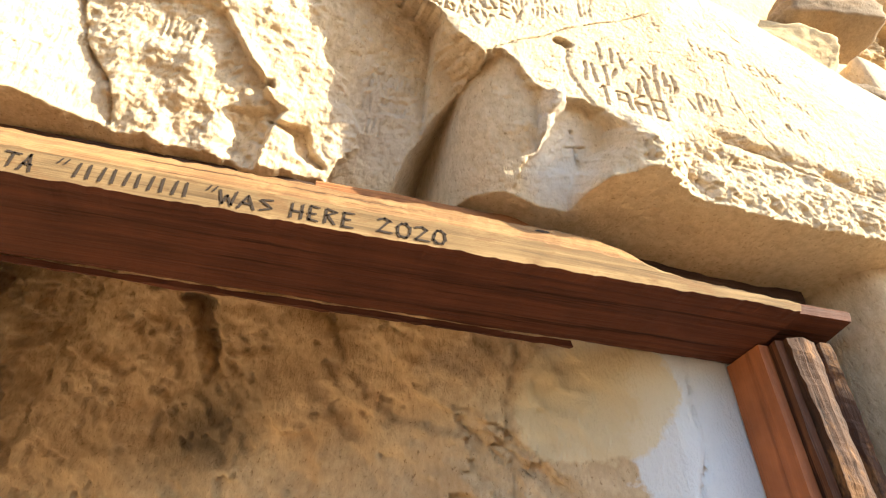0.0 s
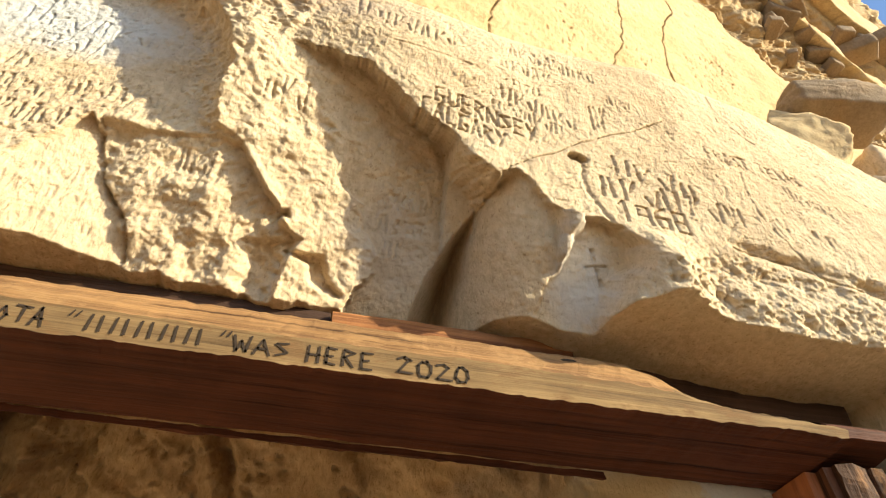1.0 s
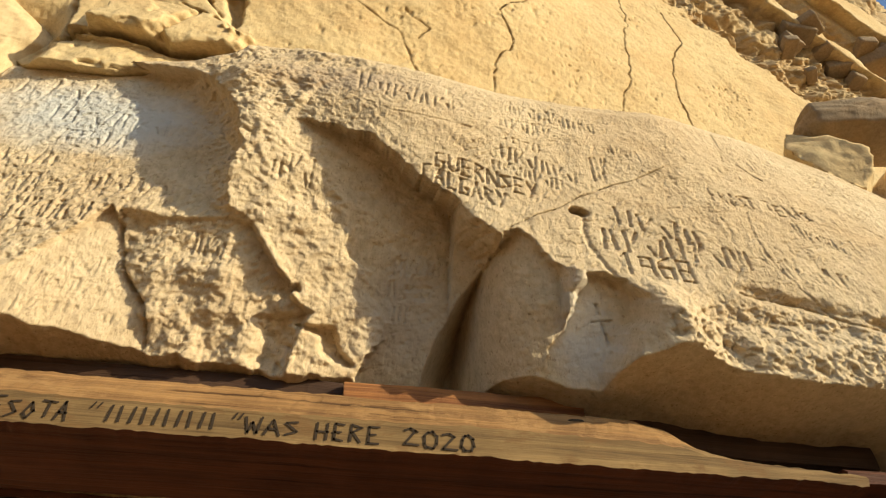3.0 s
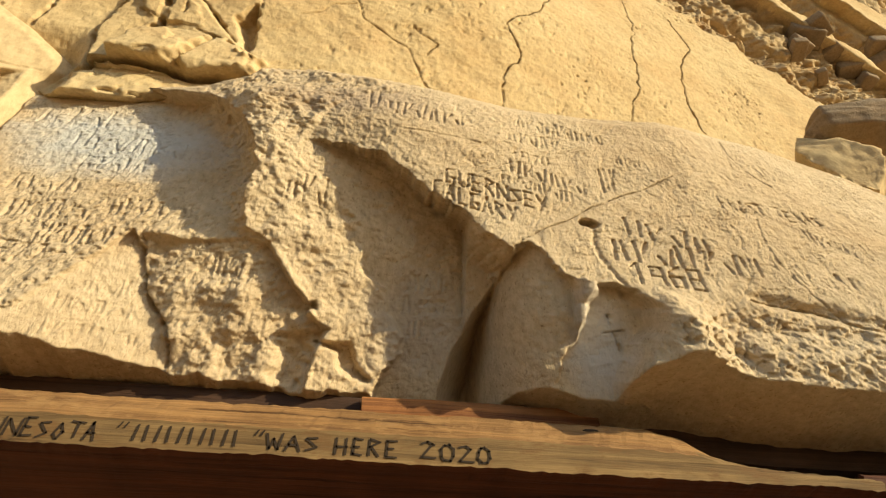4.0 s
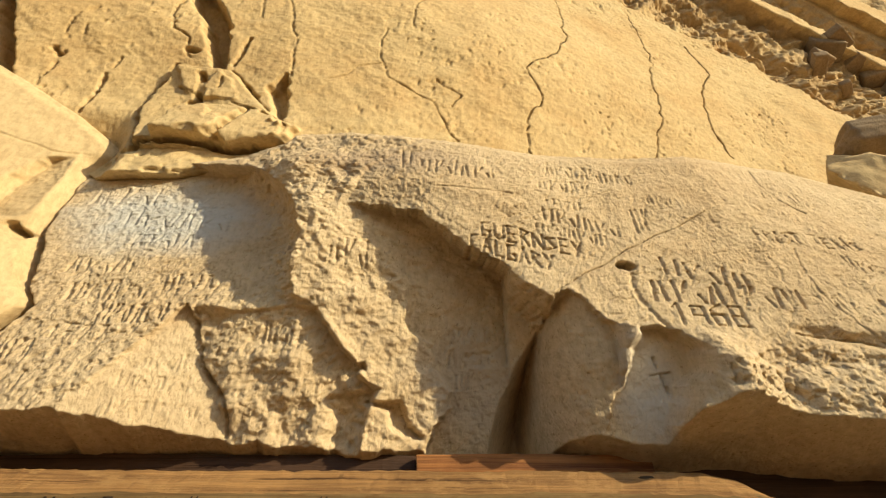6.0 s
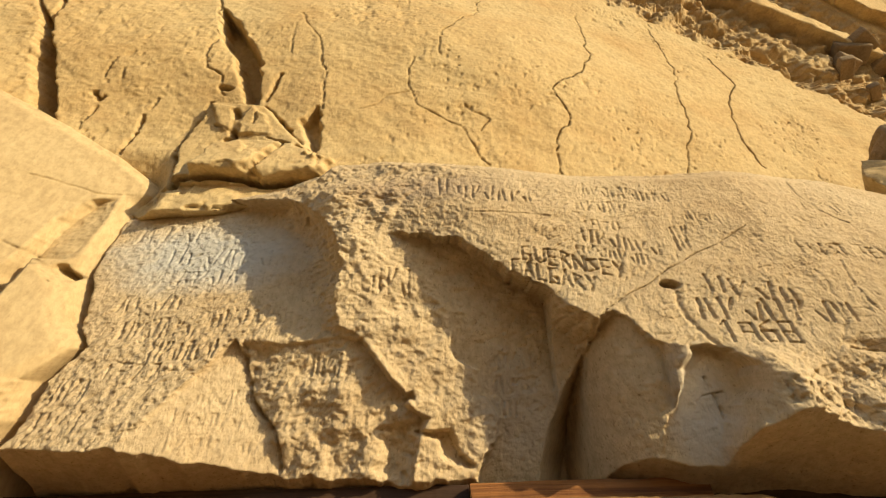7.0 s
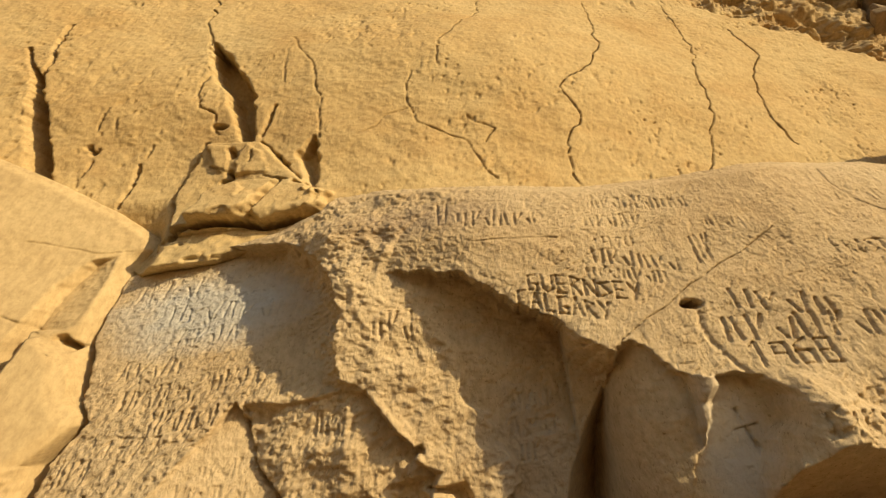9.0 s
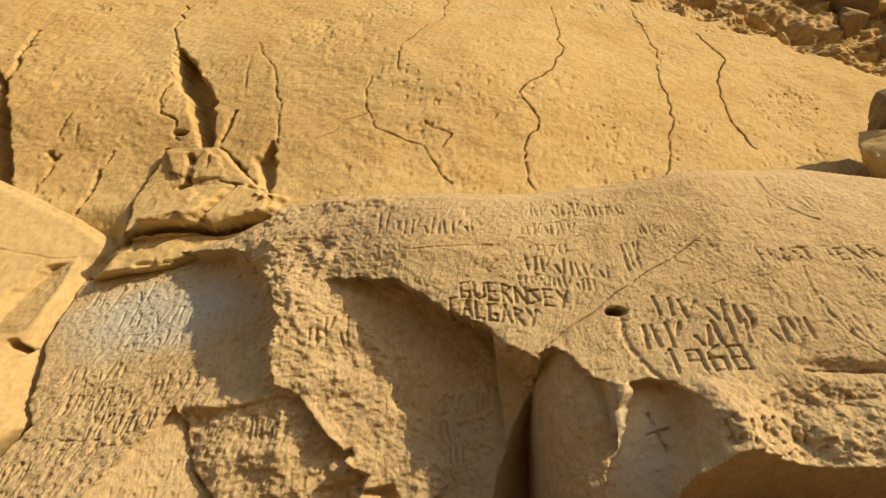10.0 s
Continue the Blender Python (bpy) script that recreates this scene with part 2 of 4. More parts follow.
# strokes of the letters and figures that are cut into the rock, on a unit cell 0.6 wide and 1 high
STROKES = {
    "U": ((0.05, 1, 0.08, 0.2), (0.08, 0.2, 0.3, 0), (0.3, 0, 0.55, 0.2), (0.55, 0.2, 0.58, 1)), "N": ((0.05, 0, 0.05, 1), (0.05, 1, 0.58, 0), (0.58, 0, 0.58, 1)),
    "1": ((0.1, 0.8, 0.3, 1), (0.3, 1, 0.3, 0)), "0": ((0.18, 0, 0.42, 0), (0.42, 0, 0.54, 0.3), (0.54, 0.3, 0.52, 0.75), (0.52, 0.75, 0.38, 1), (0.38, 1, 0.2, 0.95), (0.2, 0.95, 0.08, 0.65), (0.08, 0.65, 0.08, 0.25), (0.08, 0.25, 0.18, 0)),
    "9": ((0.5, 0, 0.5, 1), (0.5, 1, 0.1, 1), (0.1, 1, 0.1, 0.5), (0.1, 0.5, 0.5, 0.5)), "7": ((0.1, 1, 0.5, 1), (0.5, 1, 0.2, 0)),
    "6": ((0.5, 1, 0.1, 0.7), (0.1, 0.7, 0.1, 0), (0.1, 0, 0.5, 0), (0.5, 0, 0.5, 0.5), (0.5, 0.5, 0.1, 0.5)),
    "8": ((0.1, 0, 0.5, 0), (0.5, 0, 0.5, 1), (0.5, 1, 0.1, 1), (0.1, 1, 0.1, 0), (0.1, 0.5, 0.5, 0.5)),
    "C": ((0.5, 1, 0.1, 0.9), (0.1, 0.9, 0.1, 0.1), (0.1, 0.1, 0.5, 0)), "A": ((0.05, 0, 0.3, 1), (0.3, 1, 0.55, 0), (0.15, 0.4, 0.45, 0.4)),
    "L": ((0.1, 1, 0.1, 0), (0.1, 0, 0.5, 0)), "G": ((0.5, 1, 0.1, 0.9), (0.1, 0.9, 0.1, 0), (0.1, 0, 0.5, 0), (0.5, 0, 0.5, 0.4), (0.5, 0.4, 0.3, 0.4)),
    "R": ((0.1, 0, 0.1, 1), (0.1, 1, 0.5, 0.85), (0.5, 0.85, 0.1, 0.5), (0.2, 0.5, 0.5, 0)), "Y": ((0.05, 1, 0.3, 0.5), (0.55, 1, 0.2, 0)),
    "F": ((0.1, 0, 0.1, 1), (0.1, 1, 0.5, 1), (0.1, 0.5, 0.4, 0.5)), "O": ((0.1, 0.2, 0.3, 0), (0.3, 0, 0.5, 0.4), (0.5, 0.4, 0.3, 0.9), (0.3, 0.9, 0.1, 0.2)),
    "S": ((0.5, 0.9, 0.1, 0.8), (0.1, 0.8, 0.5, 0.25), (0.5, 0.25, 0.1, 0)), "T": ((0.0, 1, 0.6, 1), (0.3, 1, 0.3, 0)),
    "E": ((0.1, 0, 0.1, 1), (0.1, 1, 0.5, 1), (0.1, 0.5, 0.4, 0.5), (0.1, 0, 0.5, 0)), "X": ((0.05, 0, 0.55, 1), (0.05, 1, 0.55, 0)), " ": (),
    "M": ((0.05, 0, 0.08, 1), (0.08, 1, 0.3, 0.35), (0.3, 0.35, 0.53, 1), (0.53, 1, 0.57, 0)), "I": ((0.3, 0, 0.3, 1),), "H": ((0.08, 0, 0.08, 1), (0.5, 0, 0.52, 1), (0.08, 0.5, 0.52, 0.5)),
    "W": ((0.0, 1, 0.14, 0), (0.14, 0, 0.3, 0.65), (0.3, 0.65, 0.45, 0), (0.45, 0, 0.6, 1)), "2": ((0.08, 0.85, 0.3, 1), (0.3, 1, 0.5, 0.82), (0.5, 0.82, 0.08, 0.02), (0.08, 0.02, 0.56, 0)),
}


def carve(field, x0, q0, x1, q1, high, what, width=0.0065, depth=0.010):
    """Cuts a word along a line: letters that can be read, or (for a number) that many plain upright bars a letter wide."""
    rng = random.Random(int(1000 * (x0 + q0 + 5)))
    n = what if isinstance(what, int) else len(what)
    ux, uq = (x1 - x0) / n, (q1 - q0) / n
    for k in range(n):
        ox, oq, s = x0 + ux * k, q0 + uq * k, 1 + rng.uniform(-0.12, 0.12)
        if isinstance(what, int):
            lean = rng.uniform(-0.10, 0.14)
            short = rng.uniform(0.45, 0.65)
            bars = (((0.10, 0, 0.12 + lean, s), (0.46, 0.04, 0.46 - lean, s)), ((0.14, 0.02, 0.14 + lean, s), (0.34, short, 0.54, s)), ((0.12, short, 0.26, 0.02), (0.44, 0, 0.48 + lean, s)))[k % 3]
        else:
            bars = STROKES[what[k]]
        for a, b, c, d in bars:
            field.groove([(ox + ux * a * 1.45, oq + uq * a * 1.45 + high * b * s), (ox + ux * c * 1.45, oq + uq * c * 1.45 + high * d * s)], width, depth, 0.0025, k)


def spaced(*stretches):
    """Grid lines: (start, end, step) one after another."""
    return np.concatenate([np.arange(a, b, s) for a, b, s in stretches])


# ---- the carved block over the doorway ----
F = Field(spaced((-1.02, 1.30, 0.003), (1.30, 1.80, 0.005)), spaced((1.38, 2.56, 0.003), (2.56, 2.90, 0.005)))
X, Q = F.X, F.Q


def plane(y0, x0, z0, along, up):
    """Depth of the plane through (x0, y0, z0) that falls back by along per metre of x and by up per metre of height."""
    return (y0 + along * (X - x0) + up * (Q - z0)) / (1 - up * LIFT)


low = fbm(X, Q, 3, 4, 11)
mid = fbm(X, Q, 16, 5, 21)
fine = fbm(X, Q, 85, 4, 31)
def scratches(turn, length, scale, seed):
    """Thin straight-ish scored lines that run one way."""
    c, s_ = math.cos(turn), math.sin(turn)
    n = fbm((X * c + Q * s_) * length, Q * c - X * s_, scale, 2, seed)
    return np.clip(1 - np.abs(n) / 0.07, 0, 1) * step(-0.1, 0.3, fbm(X, Q, 9, 2, seed + 5))


scored = scratches(1.2, 0.22, 70, 301) + scratches(0.5, 0.22, 75, 311) + scratches(2.2, 0.25, 80, 321)
peck = 0.6 * np.abs(fbm((X * 0.45 + Q * 0.9) * 0.45, Q * 0.45 - X * 0.9, 95, 3, 41)) + 0.4 * np.abs(fbm(X, Q, 70, 3, 43)) + 0.35 * step(0.1, 0.5, fbm((X * 0.3 + Q) * 0.6, X, 26, 3, 47))
Zg = Q + LIFT * 0.72
# the smooth face on which the names are cut
face = 0.718 + 0.36 * np.clip(X - 0.75, 0, None) * np.clip(Zg - 2.6, 0, None) - 0.085 * np.exp(-((X - 0.0) / 0.36) ** 2 - ((Zg - 3.12) / 0.28) ** 2)
face += 0.006 * low + 0.005 * mid + 0.0019 * fine + 0.0023 * scored
rough_low = step(1.98, 1.86, Q + 0.03 * mid) * step(0.45, 0.6, X)
face += rough_low * (0.004 * step(0.1, 0.4, mid) + -0.046 * np.exp(-((X - 0.585) / 0.06) ** 2) + 0.012 * mid + 0.012 * (peck - 0.3) + 0.004)
# chisel strokes: down to the right over the middle, leaning the other way on the left
slant = F.strokes((-0.50, 0.12, 1.58, 2.78), 5200, -0.95, 0.7, 0.019, 0.0070, 901)
lean = F.strokes((-0.92, -0.06, 1.58, 2.30), 5200, 1.10, 0.40, 0.013, 0.0052, 907)
crumbs = F.strokes((0.36, 1.25, 1.70, 2.02), 2000, -0.8, 0.6, 0.014, 0.0060, 911)
face += rough_low * 0.005 * (crumbs - 0.3)
# the notch under the ridge: a plain floor, a fold that goes deep, and the rounded pillar that faces it
ridge_q = 0.010 * fine + np.interp(X, (-0.60, -0.09, -0.06, -0.008, 0.046, 0.105, 0.177, 0.219, 0.284, 0.30, 0.316, 0.341, 0.374, 0.399, 0.43), (2.40, 2.34, 2.325, 2.322, 2.275, 2.205, 2.155, 2.112, 2.056, 2.072, 2.080, 2.058, 1.998, 1.971, 1.96)) + 0.005 * mid
floor_n = plane(0.803, 0.12, 2.745, 0.06, -0.58) + 0.006 * mid + 0.002 * fine + 0.006 * low + 0.0015 * scored
fold_x = np.interp(Q, (1.4, 1.663, 1.779, 1.884, 1.992, 2.05), (0.13, 0.151, 0.177, 0.220, 0.275, 0.30)) + 0.006 * mid
deep_x = np.interp(Q, (1.4, 1.66, 1.761, 1.854, 1.949, 2.018, 2.06), (0.230, 0.236, 0.244, 0.251, 0.267, 0.281, 0.286))
fold = floor_n + 2.0 * np.clip(X - fold_x, 0, None)
scar = plane(0.792, 0.45, 2.48, -0.06, -0.38) + 0.005 * mid + 0.0018 * fine
bottom_y = floor_n + 2.0 * np.clip(deep_x - fold_x, 0, None)
u = np.clip((X - deep_x) / (0.392 - deep_x), 0, 1)
pillar = bottom_y + (scar - 0.008 - bottom_y) * np.sqrt(np.clip(1 - (1 - u) ** 2, 0, 1)) ** 0.8 + 0.004 * mid
notch = np.where(X < deep_x, fold, pillar)
wall_r = face - 0.004 + np.interp(X, (0.0, 0.10, 0.27, 0.31, 0.43), (3.2, 2.0, 1.3, 2.4, 2.4)) * (ridge_q - Q)
notch = np.maximum(face, np.minimum(notch, wall_r))
notch = np.where(X < 0.43, notch, face)
# the whitish scar beside it, in the lee of the pecked block
d, w = F.inside([(0.386, 1.965), (0.427, 1.957), (0.482, 1.962), (0.520, 1.946), (0.551, 1.908), (0.541, 1.862), (0.510, 1.795), (0.494, 1.74), (0.47, 1.55), (0.25, 1.55), (0.36, 1.75), (0.384, 1.84)], 0.1, 0.010)
scar -= 0.040 * step(0.030, 0.0, np.abs(X - 0.405 - 0.20 * (Q - 1.88)) + 0.02 * mid) * step(1.78, 1.84, Q) + 0.014 * step(1.90, 1.93, Q + 0.03 * mid) * step(0.47, 0.43, X)
scar[w] = np.where(d > -0.008, np.minimum(scar[w], face[w] + 4.0 * (d + 0.008)), 0.0)
outside = np.ones_like(X, bool)
outside[w] = d <= -0.008
right_part = np.where(outside, notch, np.maximum(np.where(X < 0.40, notch, 0), scar))
# the rough middle, which falls back towards its foot
middle = np.maximum(face - 0.006, plane(0.68, -0.19, 2.885, 0.32, -0.36)) + 0.010 * mid + 0.0032 * (slant - 0.35) + 0.0032 * fine + 0.010 * np.abs(fbm(X, Q, 9, 4, 931))
edge2 = np.interp(Q, (1.4, 1.65, 1.70, 1.747, 1.797, 1.86, 1.90, 1.933, 1.965, 2.05, 2.133, 2.179, 2.229, 2.29, 2.34), (0.02, 0.018, 0.035, 0.056, 0.066, 0.030, 0.024, 0.020, -0.026, -0.028, -0.022, -0.059, -0.095, -0.075, -0.06)) + 0.010 * mid + 0.008 * fine
middle -= 0.030 * np.exp(-((X + 0.30) / 0.10) ** 2) * step(2.12, 2.28, Q) * step(2.66, 2.5, Q)
t2 = step(0.0, 0.012, X - edge2)
Y = middle * (1 - t2) + np.maximum(right_part, middle * (X < 0.2)) * t2
Y = np.where(Q > ridge_q + 0.012, face + (np.minimum(middle, face + 0.004 * (slant - 0.2)) - face) * step(0.14, -0.06, X + 0.12 * mid), Y)
# the left face, set back behind the lobe of the middle
left = 0.763 + 0.006 * low + 0.005 * mid + 0.003 * fine + 0.0022 * scored + (0.0012 + 0.0038 * step(2.22, 2.0, Q)) * (lean - 0.3)
edge1 = np.interp(Q, (1.60, 1.83, 1.87, 1.96, 2.02, 2.06, 2.15, 2.24, 2.34, 2.45, 2.54, 2.60), (-0.10, -0.10, -0.12, -0.165, -0.21, -0.272, -0.28, -0.270, -0.285, -0.345, -0.43, -0.70)) + 0.009 * mid + 0.006 * fine
span = np.interp(Q, (1.9, 2.05, 2.2, 2.45), (0.03, 0.05, 0.11, 0.15))
t1 = np.clip((edge1 - X) / span, 0, 1)
left = np.maximum(left, plane(0.68, 0, 2.885, 0.0, -0.36) * step(-0.56, -0.42, X))
lobe = np.sqrt(np.clip(1 - (1 - t1) ** 2, 0, 1))
Y = Y * (1 - lobe) + left * lobe
# the leaning facet and the pecked pit at the foot
d, w = F.inside([(-0.492, 2.04), (-0.455, 1.977), (-0.428, 1.874), (-0.372, 1.784), (-0.350, 1.70), (-0.350, 1.55), (-0.62, 1.55), (-0.66, 1.734), (-0.557, 1.918)], 0.05, 0.004)
facet = (plane(0.775, -0.545, 2.60, 0.42, -0.16) + 0.005 * mid + 0.0015 * fine + 0.001 * scored)[w]
Y[w] = np.where(d > 0, np.maximum(Y[w], np.minimum(facet, Y[w] + 3 * d)), Y[w])
d, w = F.inside([(-0.478, 2.03), (-0.390, 2.012), (-0.317, 2.02), (-0.270, 2.034), (-0.218, 2.018), (-0.185, 1.965), (-0.155, 1.907), (-0.126, 1.876), (-0.118, 1.84), (-0.074, 1.802), (-0.10, 1.74), (-0.11, 1.55), (-0.374, 1.55), (-0.374, 1.70), (-0.395, 1.784), (-0.449, 1.874)], 0.05, 0.006)
pit = (np.maximum(plane(0.80, -0.30, 2.60, 0.0, -0.38), plane(0.68, 0, 2.885, 0.0, -0.36) - 0.002 + 0.20 * np.clip(X + 0.34, 0, 0.25)) + 0.012 * mid + 0.0045 * (lean - 0.3) + 0.0015 * (peck - 0.3) + 0.0034 * fine)[w]
t3 = step(-0.003, 0.010, d)
Y[w] = Y[w] * (1 - t3) + np.maximum(pit, Y[w] - 0.02) * t3
F.Y = Y
# the crevice along the facet, hollows between the stubs at the foot
F.crack([(-0.468, 2.015), (-0.444, 1.874), (-0.418, 1.825), (-0.386, 1.775), (-0.364, 1.68)], 0.005, 0.020, 0.016)
F.hollow([(-0.474, 2.02), (-0.40, 1.998), (-0.405, 1.965), (-0.43, 1.935), (-0.445, 1.89)], 0.014, 0.022, 0.03)
F.hollow([(-0.175, 1.775), (-0.145, 1.80), (-0.075, 1.80), (-0.12, 1.762), (-0.118, 1.655), (-0.178, 1.655)], 0.026, 0.022, 0.02)
F.hollow([(-0.30, 1.76), (-0.21, 1.775), (-0.22, 1.72), (-0.225, 1.655), (-0.27, 1.655), (-0.285, 1.72)], 0.012, 0.026, 0.03)
F.hollow([(-0.105, 1.768), (-0.03, 1.772), (-0.03, 1.735), (0.005, 1.68), (-0.045, 1.695), (-0.06, 1.74)], 0.028, 0.014, 0.012)
F.hollow([(-0.13, 1.865), (-0.112, 1.872), (-0.108, 1.852), (-0.126, 1.845)], 0.03, 0.004)
Y = F.Y
# underside
under_z = np.interp(X, (-0.9, -0.6, -0.47, -0.3, 0.02, 0.3, 0.42, 0.49, 0.62, 0.73, 0.82, 1.2, 1.8), (2.395, 2.385, 2.390, 2.386, 2.386, 2.40, 2.365, 2.365, 2.375, 2.355, 2.345, 2.35, 2.35)) + 0.006 * mid + 0.017 * fbm(X, X * 0.3, 26, 4, 501) * step(-0.42, -0.36, X) * step(0.06, 0.0, X) + 0.010 * fbm(X, X * 0.3, 30, 4, 503) * step(-0.36, -0.42, X)
under_m = np.interp(X, (0.2, 0.5, 1.0), (0.12, 0.03, 0.06))
Y = np.maximum(Y, (under_z - under_m * 0.74 - Q) / (LIFT - under_m) + 0.003 * mid)
# top edge and left edge, behind which the block falls away
top_q = np.interp(X, (-1.0, -0.875, -0.673, -0.497, -0.38, -0.35, -0.222, 0.021, 0.31, 0.55, 0.83, 1.123, 1.365, 1.448, 1.75), (2.55, 2.555, 2.571, 2.618, 2.69, 2.755, 2.752, 2.694, 2.64, 2.65, 2.68, 2.669, 2.582, 2.513, 2.28)) + 0.010 * mid
Y += 0.020 * step(-0.05, 0.0, Q - top_q) + 0.75 * step(0.0, 0.05, Q - top_q)
left_x = np.interp(Q, (1.70, 1.75, 1.786, 1.924, 2.016, 2.088, 2.216, 2.272, 2.55), (-0.86, -0.86, -0.84, -0.845, -0.805, -0.845, -0.87, -0.90, -0.905)) + 0.006 * mid
Y += 0.5 * step(0.0, 0.03, left_x - X)
F.Y = np.minimum(Y, 1.12 + 0.5 * step(1.7, 1.9, Q))
# splits, scratches and the small hole
F.crack([(0.28, 2.055), (0.367, 2.13), (0.531, 2.254), (0.723, 2.384)], 0.0018, 0.0060)
F.crack([(0.465, 2.144), (0.471, 2.05), (0.486, 1.983), (0.51, 1.937)], 0.008, 0.0075)
F.hollow([(0.757, 1.962), (0.80, 1.968), (0.92, 1.945), (1.08, 1.90), (1.08, 1.865), (0.92, 1.905), (0.80, 1.928)], 0.016, 0.010, 0.03)
F.crack([(0.757, 1.947), (0.845, 1.933), (0.916, 1.912), (1.1, 1.86)], 0.0049, 0.0111)
F.crack([(0.79, 2.25), (0.805, 2.144), (0.79, 2.03), (0.726, 1.941)], 0.0026, 0.0044)
F.crack([(0.878, 2.24), (0.86, 2.095), (0.892, 1.966), (0.95, 1.90)], 0.0026, 0.0053)
F.crack([(0.93, 2.62), (0.95, 2.46), (1.0, 2.40)], 0.0026, 0.0053)
F.crack([(0.03, 2.43), (0.22, 2.41)], 0.0026, 0.0035)
F.crack([(0.30, 2.36), (0.17, 2.25)], 0.0026, 0.0035)
F.crack([(-0.07, 2.60), (0.25, 2.56)], 0.0026, 0.0035)
F.groove([(0.452, 2.160), (0.468, 2.156)], 0.014, 0.05)
F.groove([(0.492, 1.795), (0.480, 1.845), (0.472, 1.885)], 0.0028, 0.007)
F.groove([(0.462, 1.838), (0.498, 1.847)], 0.0026, 0.007)
carve(F, 0.539, 2.135, 0.731, 2.075, 0.062, 4, 0.0036, 0.0070)
carve(F, 0.493, 2.045, 0.823, 2.020, 0.058, 7, 0.0038, 0.0075)
carve(F, 0.522, 1.976, 0.680, 1.965, 0.060, "1968", 0.0036, 0.0070)
carve(F, 0.137, 2.252, 0.375, 2.182, 0.054, "GUERNSEY", 0.0032, 0.0060)
carve(F, 0.112, 2.206, 0.302, 2.132, 0.048, "CALGARY", 0.0030, 0.0055)
carve(F, 0.290, 2.318, 0.478, 2.262, 0.048, 6, 0.0034, 0.0058)
carve(F, 0.268, 2.276, 0.440, 2.226, 0.034, 7, 0.0026, 0.0045)
carve(F, 0.296, 2.365, 0.396, 2.362, 0.034, "1970", 0.0026, 0.0035)
carve(F, 0.320, 2.520, 0.560, 2.495, 0.042, 9, 0.0026, 0.0040)
carve(F, 0.290, 2.446, 0.432, 2.436, 0.044, 5, 0.0026, 0.0040)
carve(F, 0.570, 2.402, 0.680, 2.380, 0.044, 5, 0.0024, 0.0028)
carve(F, -0.003, 2.488, 0.190, 2.458, 0.058, 6, 0.0030, 0.0055)
carve(F, -0.050, 2.500, -0.018, 2.498, 0.085, 1, 0.0032, 0.0060)
carve(F, 0.800, 2.262, 1.066, 2.230, 0.046, "FROST TEXAS", 0.0028, 0.0045)
carve(F, -0.850, 2.403, -0.665, 2.405, 0.070, 3, 0.0030, 0.0050)
carve(F, -0.736, 2.318, -0.460, 2.292, 0.052, 6, 0.0030, 0.0050)
carve(F, -0.690, 2.225, -0.530, 2.228, 0.042, 4, 0.0028, 0.0042)
carve(F, -0.796, 2.135, -0.640, 2.135, 0.052, 4, 0.0030, 0.0050)
carve(F, -0.757, 2.043, -0.585, 2.047, 0.048, 6, 0.0030, 0.0050)
carve(F, -0.565, 2.073, -0.387, 2.082, 0.044, 6, 0.0030, 0.0050)
carve(F, -0.669, 1.968, -0.523, 1.976, 0.050, 6, 0.0033, 0.0055)
carve(F, -0.749, 1.922, -0.622, 1.918, 0.045, "1977", 0.0028, 0.0045)
carve(F, -0.823, 1.864, -0.751, 1.867, 0.053, 3, 0.0028, 0.0045)
carve(F, -0.823, 1.790, -0.731, 1.788, 0.041, 3, 0.0028, 0.0045)
carve(F, -0.544, 1.850, -0.446, 1.843, 0.033, 5, 0.0026, 0.0030)
carve(F, -0.573, 1.800, -0.450, 1.790, 0.033, 6, 0.0026, 0.0030)
carve(F, -0.592, 1.736, -0.420, 1.726, 0.033, 6, 0.0026, 0.0030)
carve(F, 0.071, 1.930, 0.200, 1.945, 0.044, 5, 0.0028, 0.0040)
carve(F, 0.058, 1.860, 0.165, 1.868, 0.046, 3, 0.0028, 0.0040)
carve(F, 0.077, 1.800, 0.126, 1.802, 0.040, 2, 0.0028, 0.0040)
carve(F, -0.326, 1.920, -0.259, 1.922, 0.050, 3, 0.0028, 0.0045)
carve(F, 0.568, 1.815, 0.720, 1.800, 0.055, 3, 0.0036, 0.0070)
carve(F, 0.513, 2.279, 0.565, 2.297, 0.098, 2, 0.0028, 0.0052)
carve(F, 0.907, 2.468, 1.069, 2.435, 0.060, 4, 0.0026, 0.0035)
carve(F, 0.981, 2.154, 1.122, 2.109, 0.055, 6, 0.0026, 0.0045)
carve(F, 0.870, 2.010, 1.032, 1.990, 0.045, 5, 0.0026, 0.0045)
carve(F, -0.204, 2.160, -0.110, 2.150, 0.072, 3, 0.0028, 0.0060)
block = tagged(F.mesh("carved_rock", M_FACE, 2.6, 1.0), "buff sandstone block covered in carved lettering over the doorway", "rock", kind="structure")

# ---- the slab on the left of it ----
L = Field(spaced((-2.2, -1.5, 0.015), (-1.5, -0.76, 0.0042)), spaced((1.40, 3.35, 0.0042)))
X, Q = L.X, L.Q
mid, fine = fbm(X, Q, 14, 5, 51), fbm(X, Q, 85, 4, 61)
Y = 0.70 + 0.45 * np.clip(X + 1.0, -0.6, 1) - 0.16 * np.clip(Q - 2.55, 0, 0.9) + 0.006 * fbm(X, Q, 2.5, 4, 71) + 0.003 * mid + 0.0012 * fine
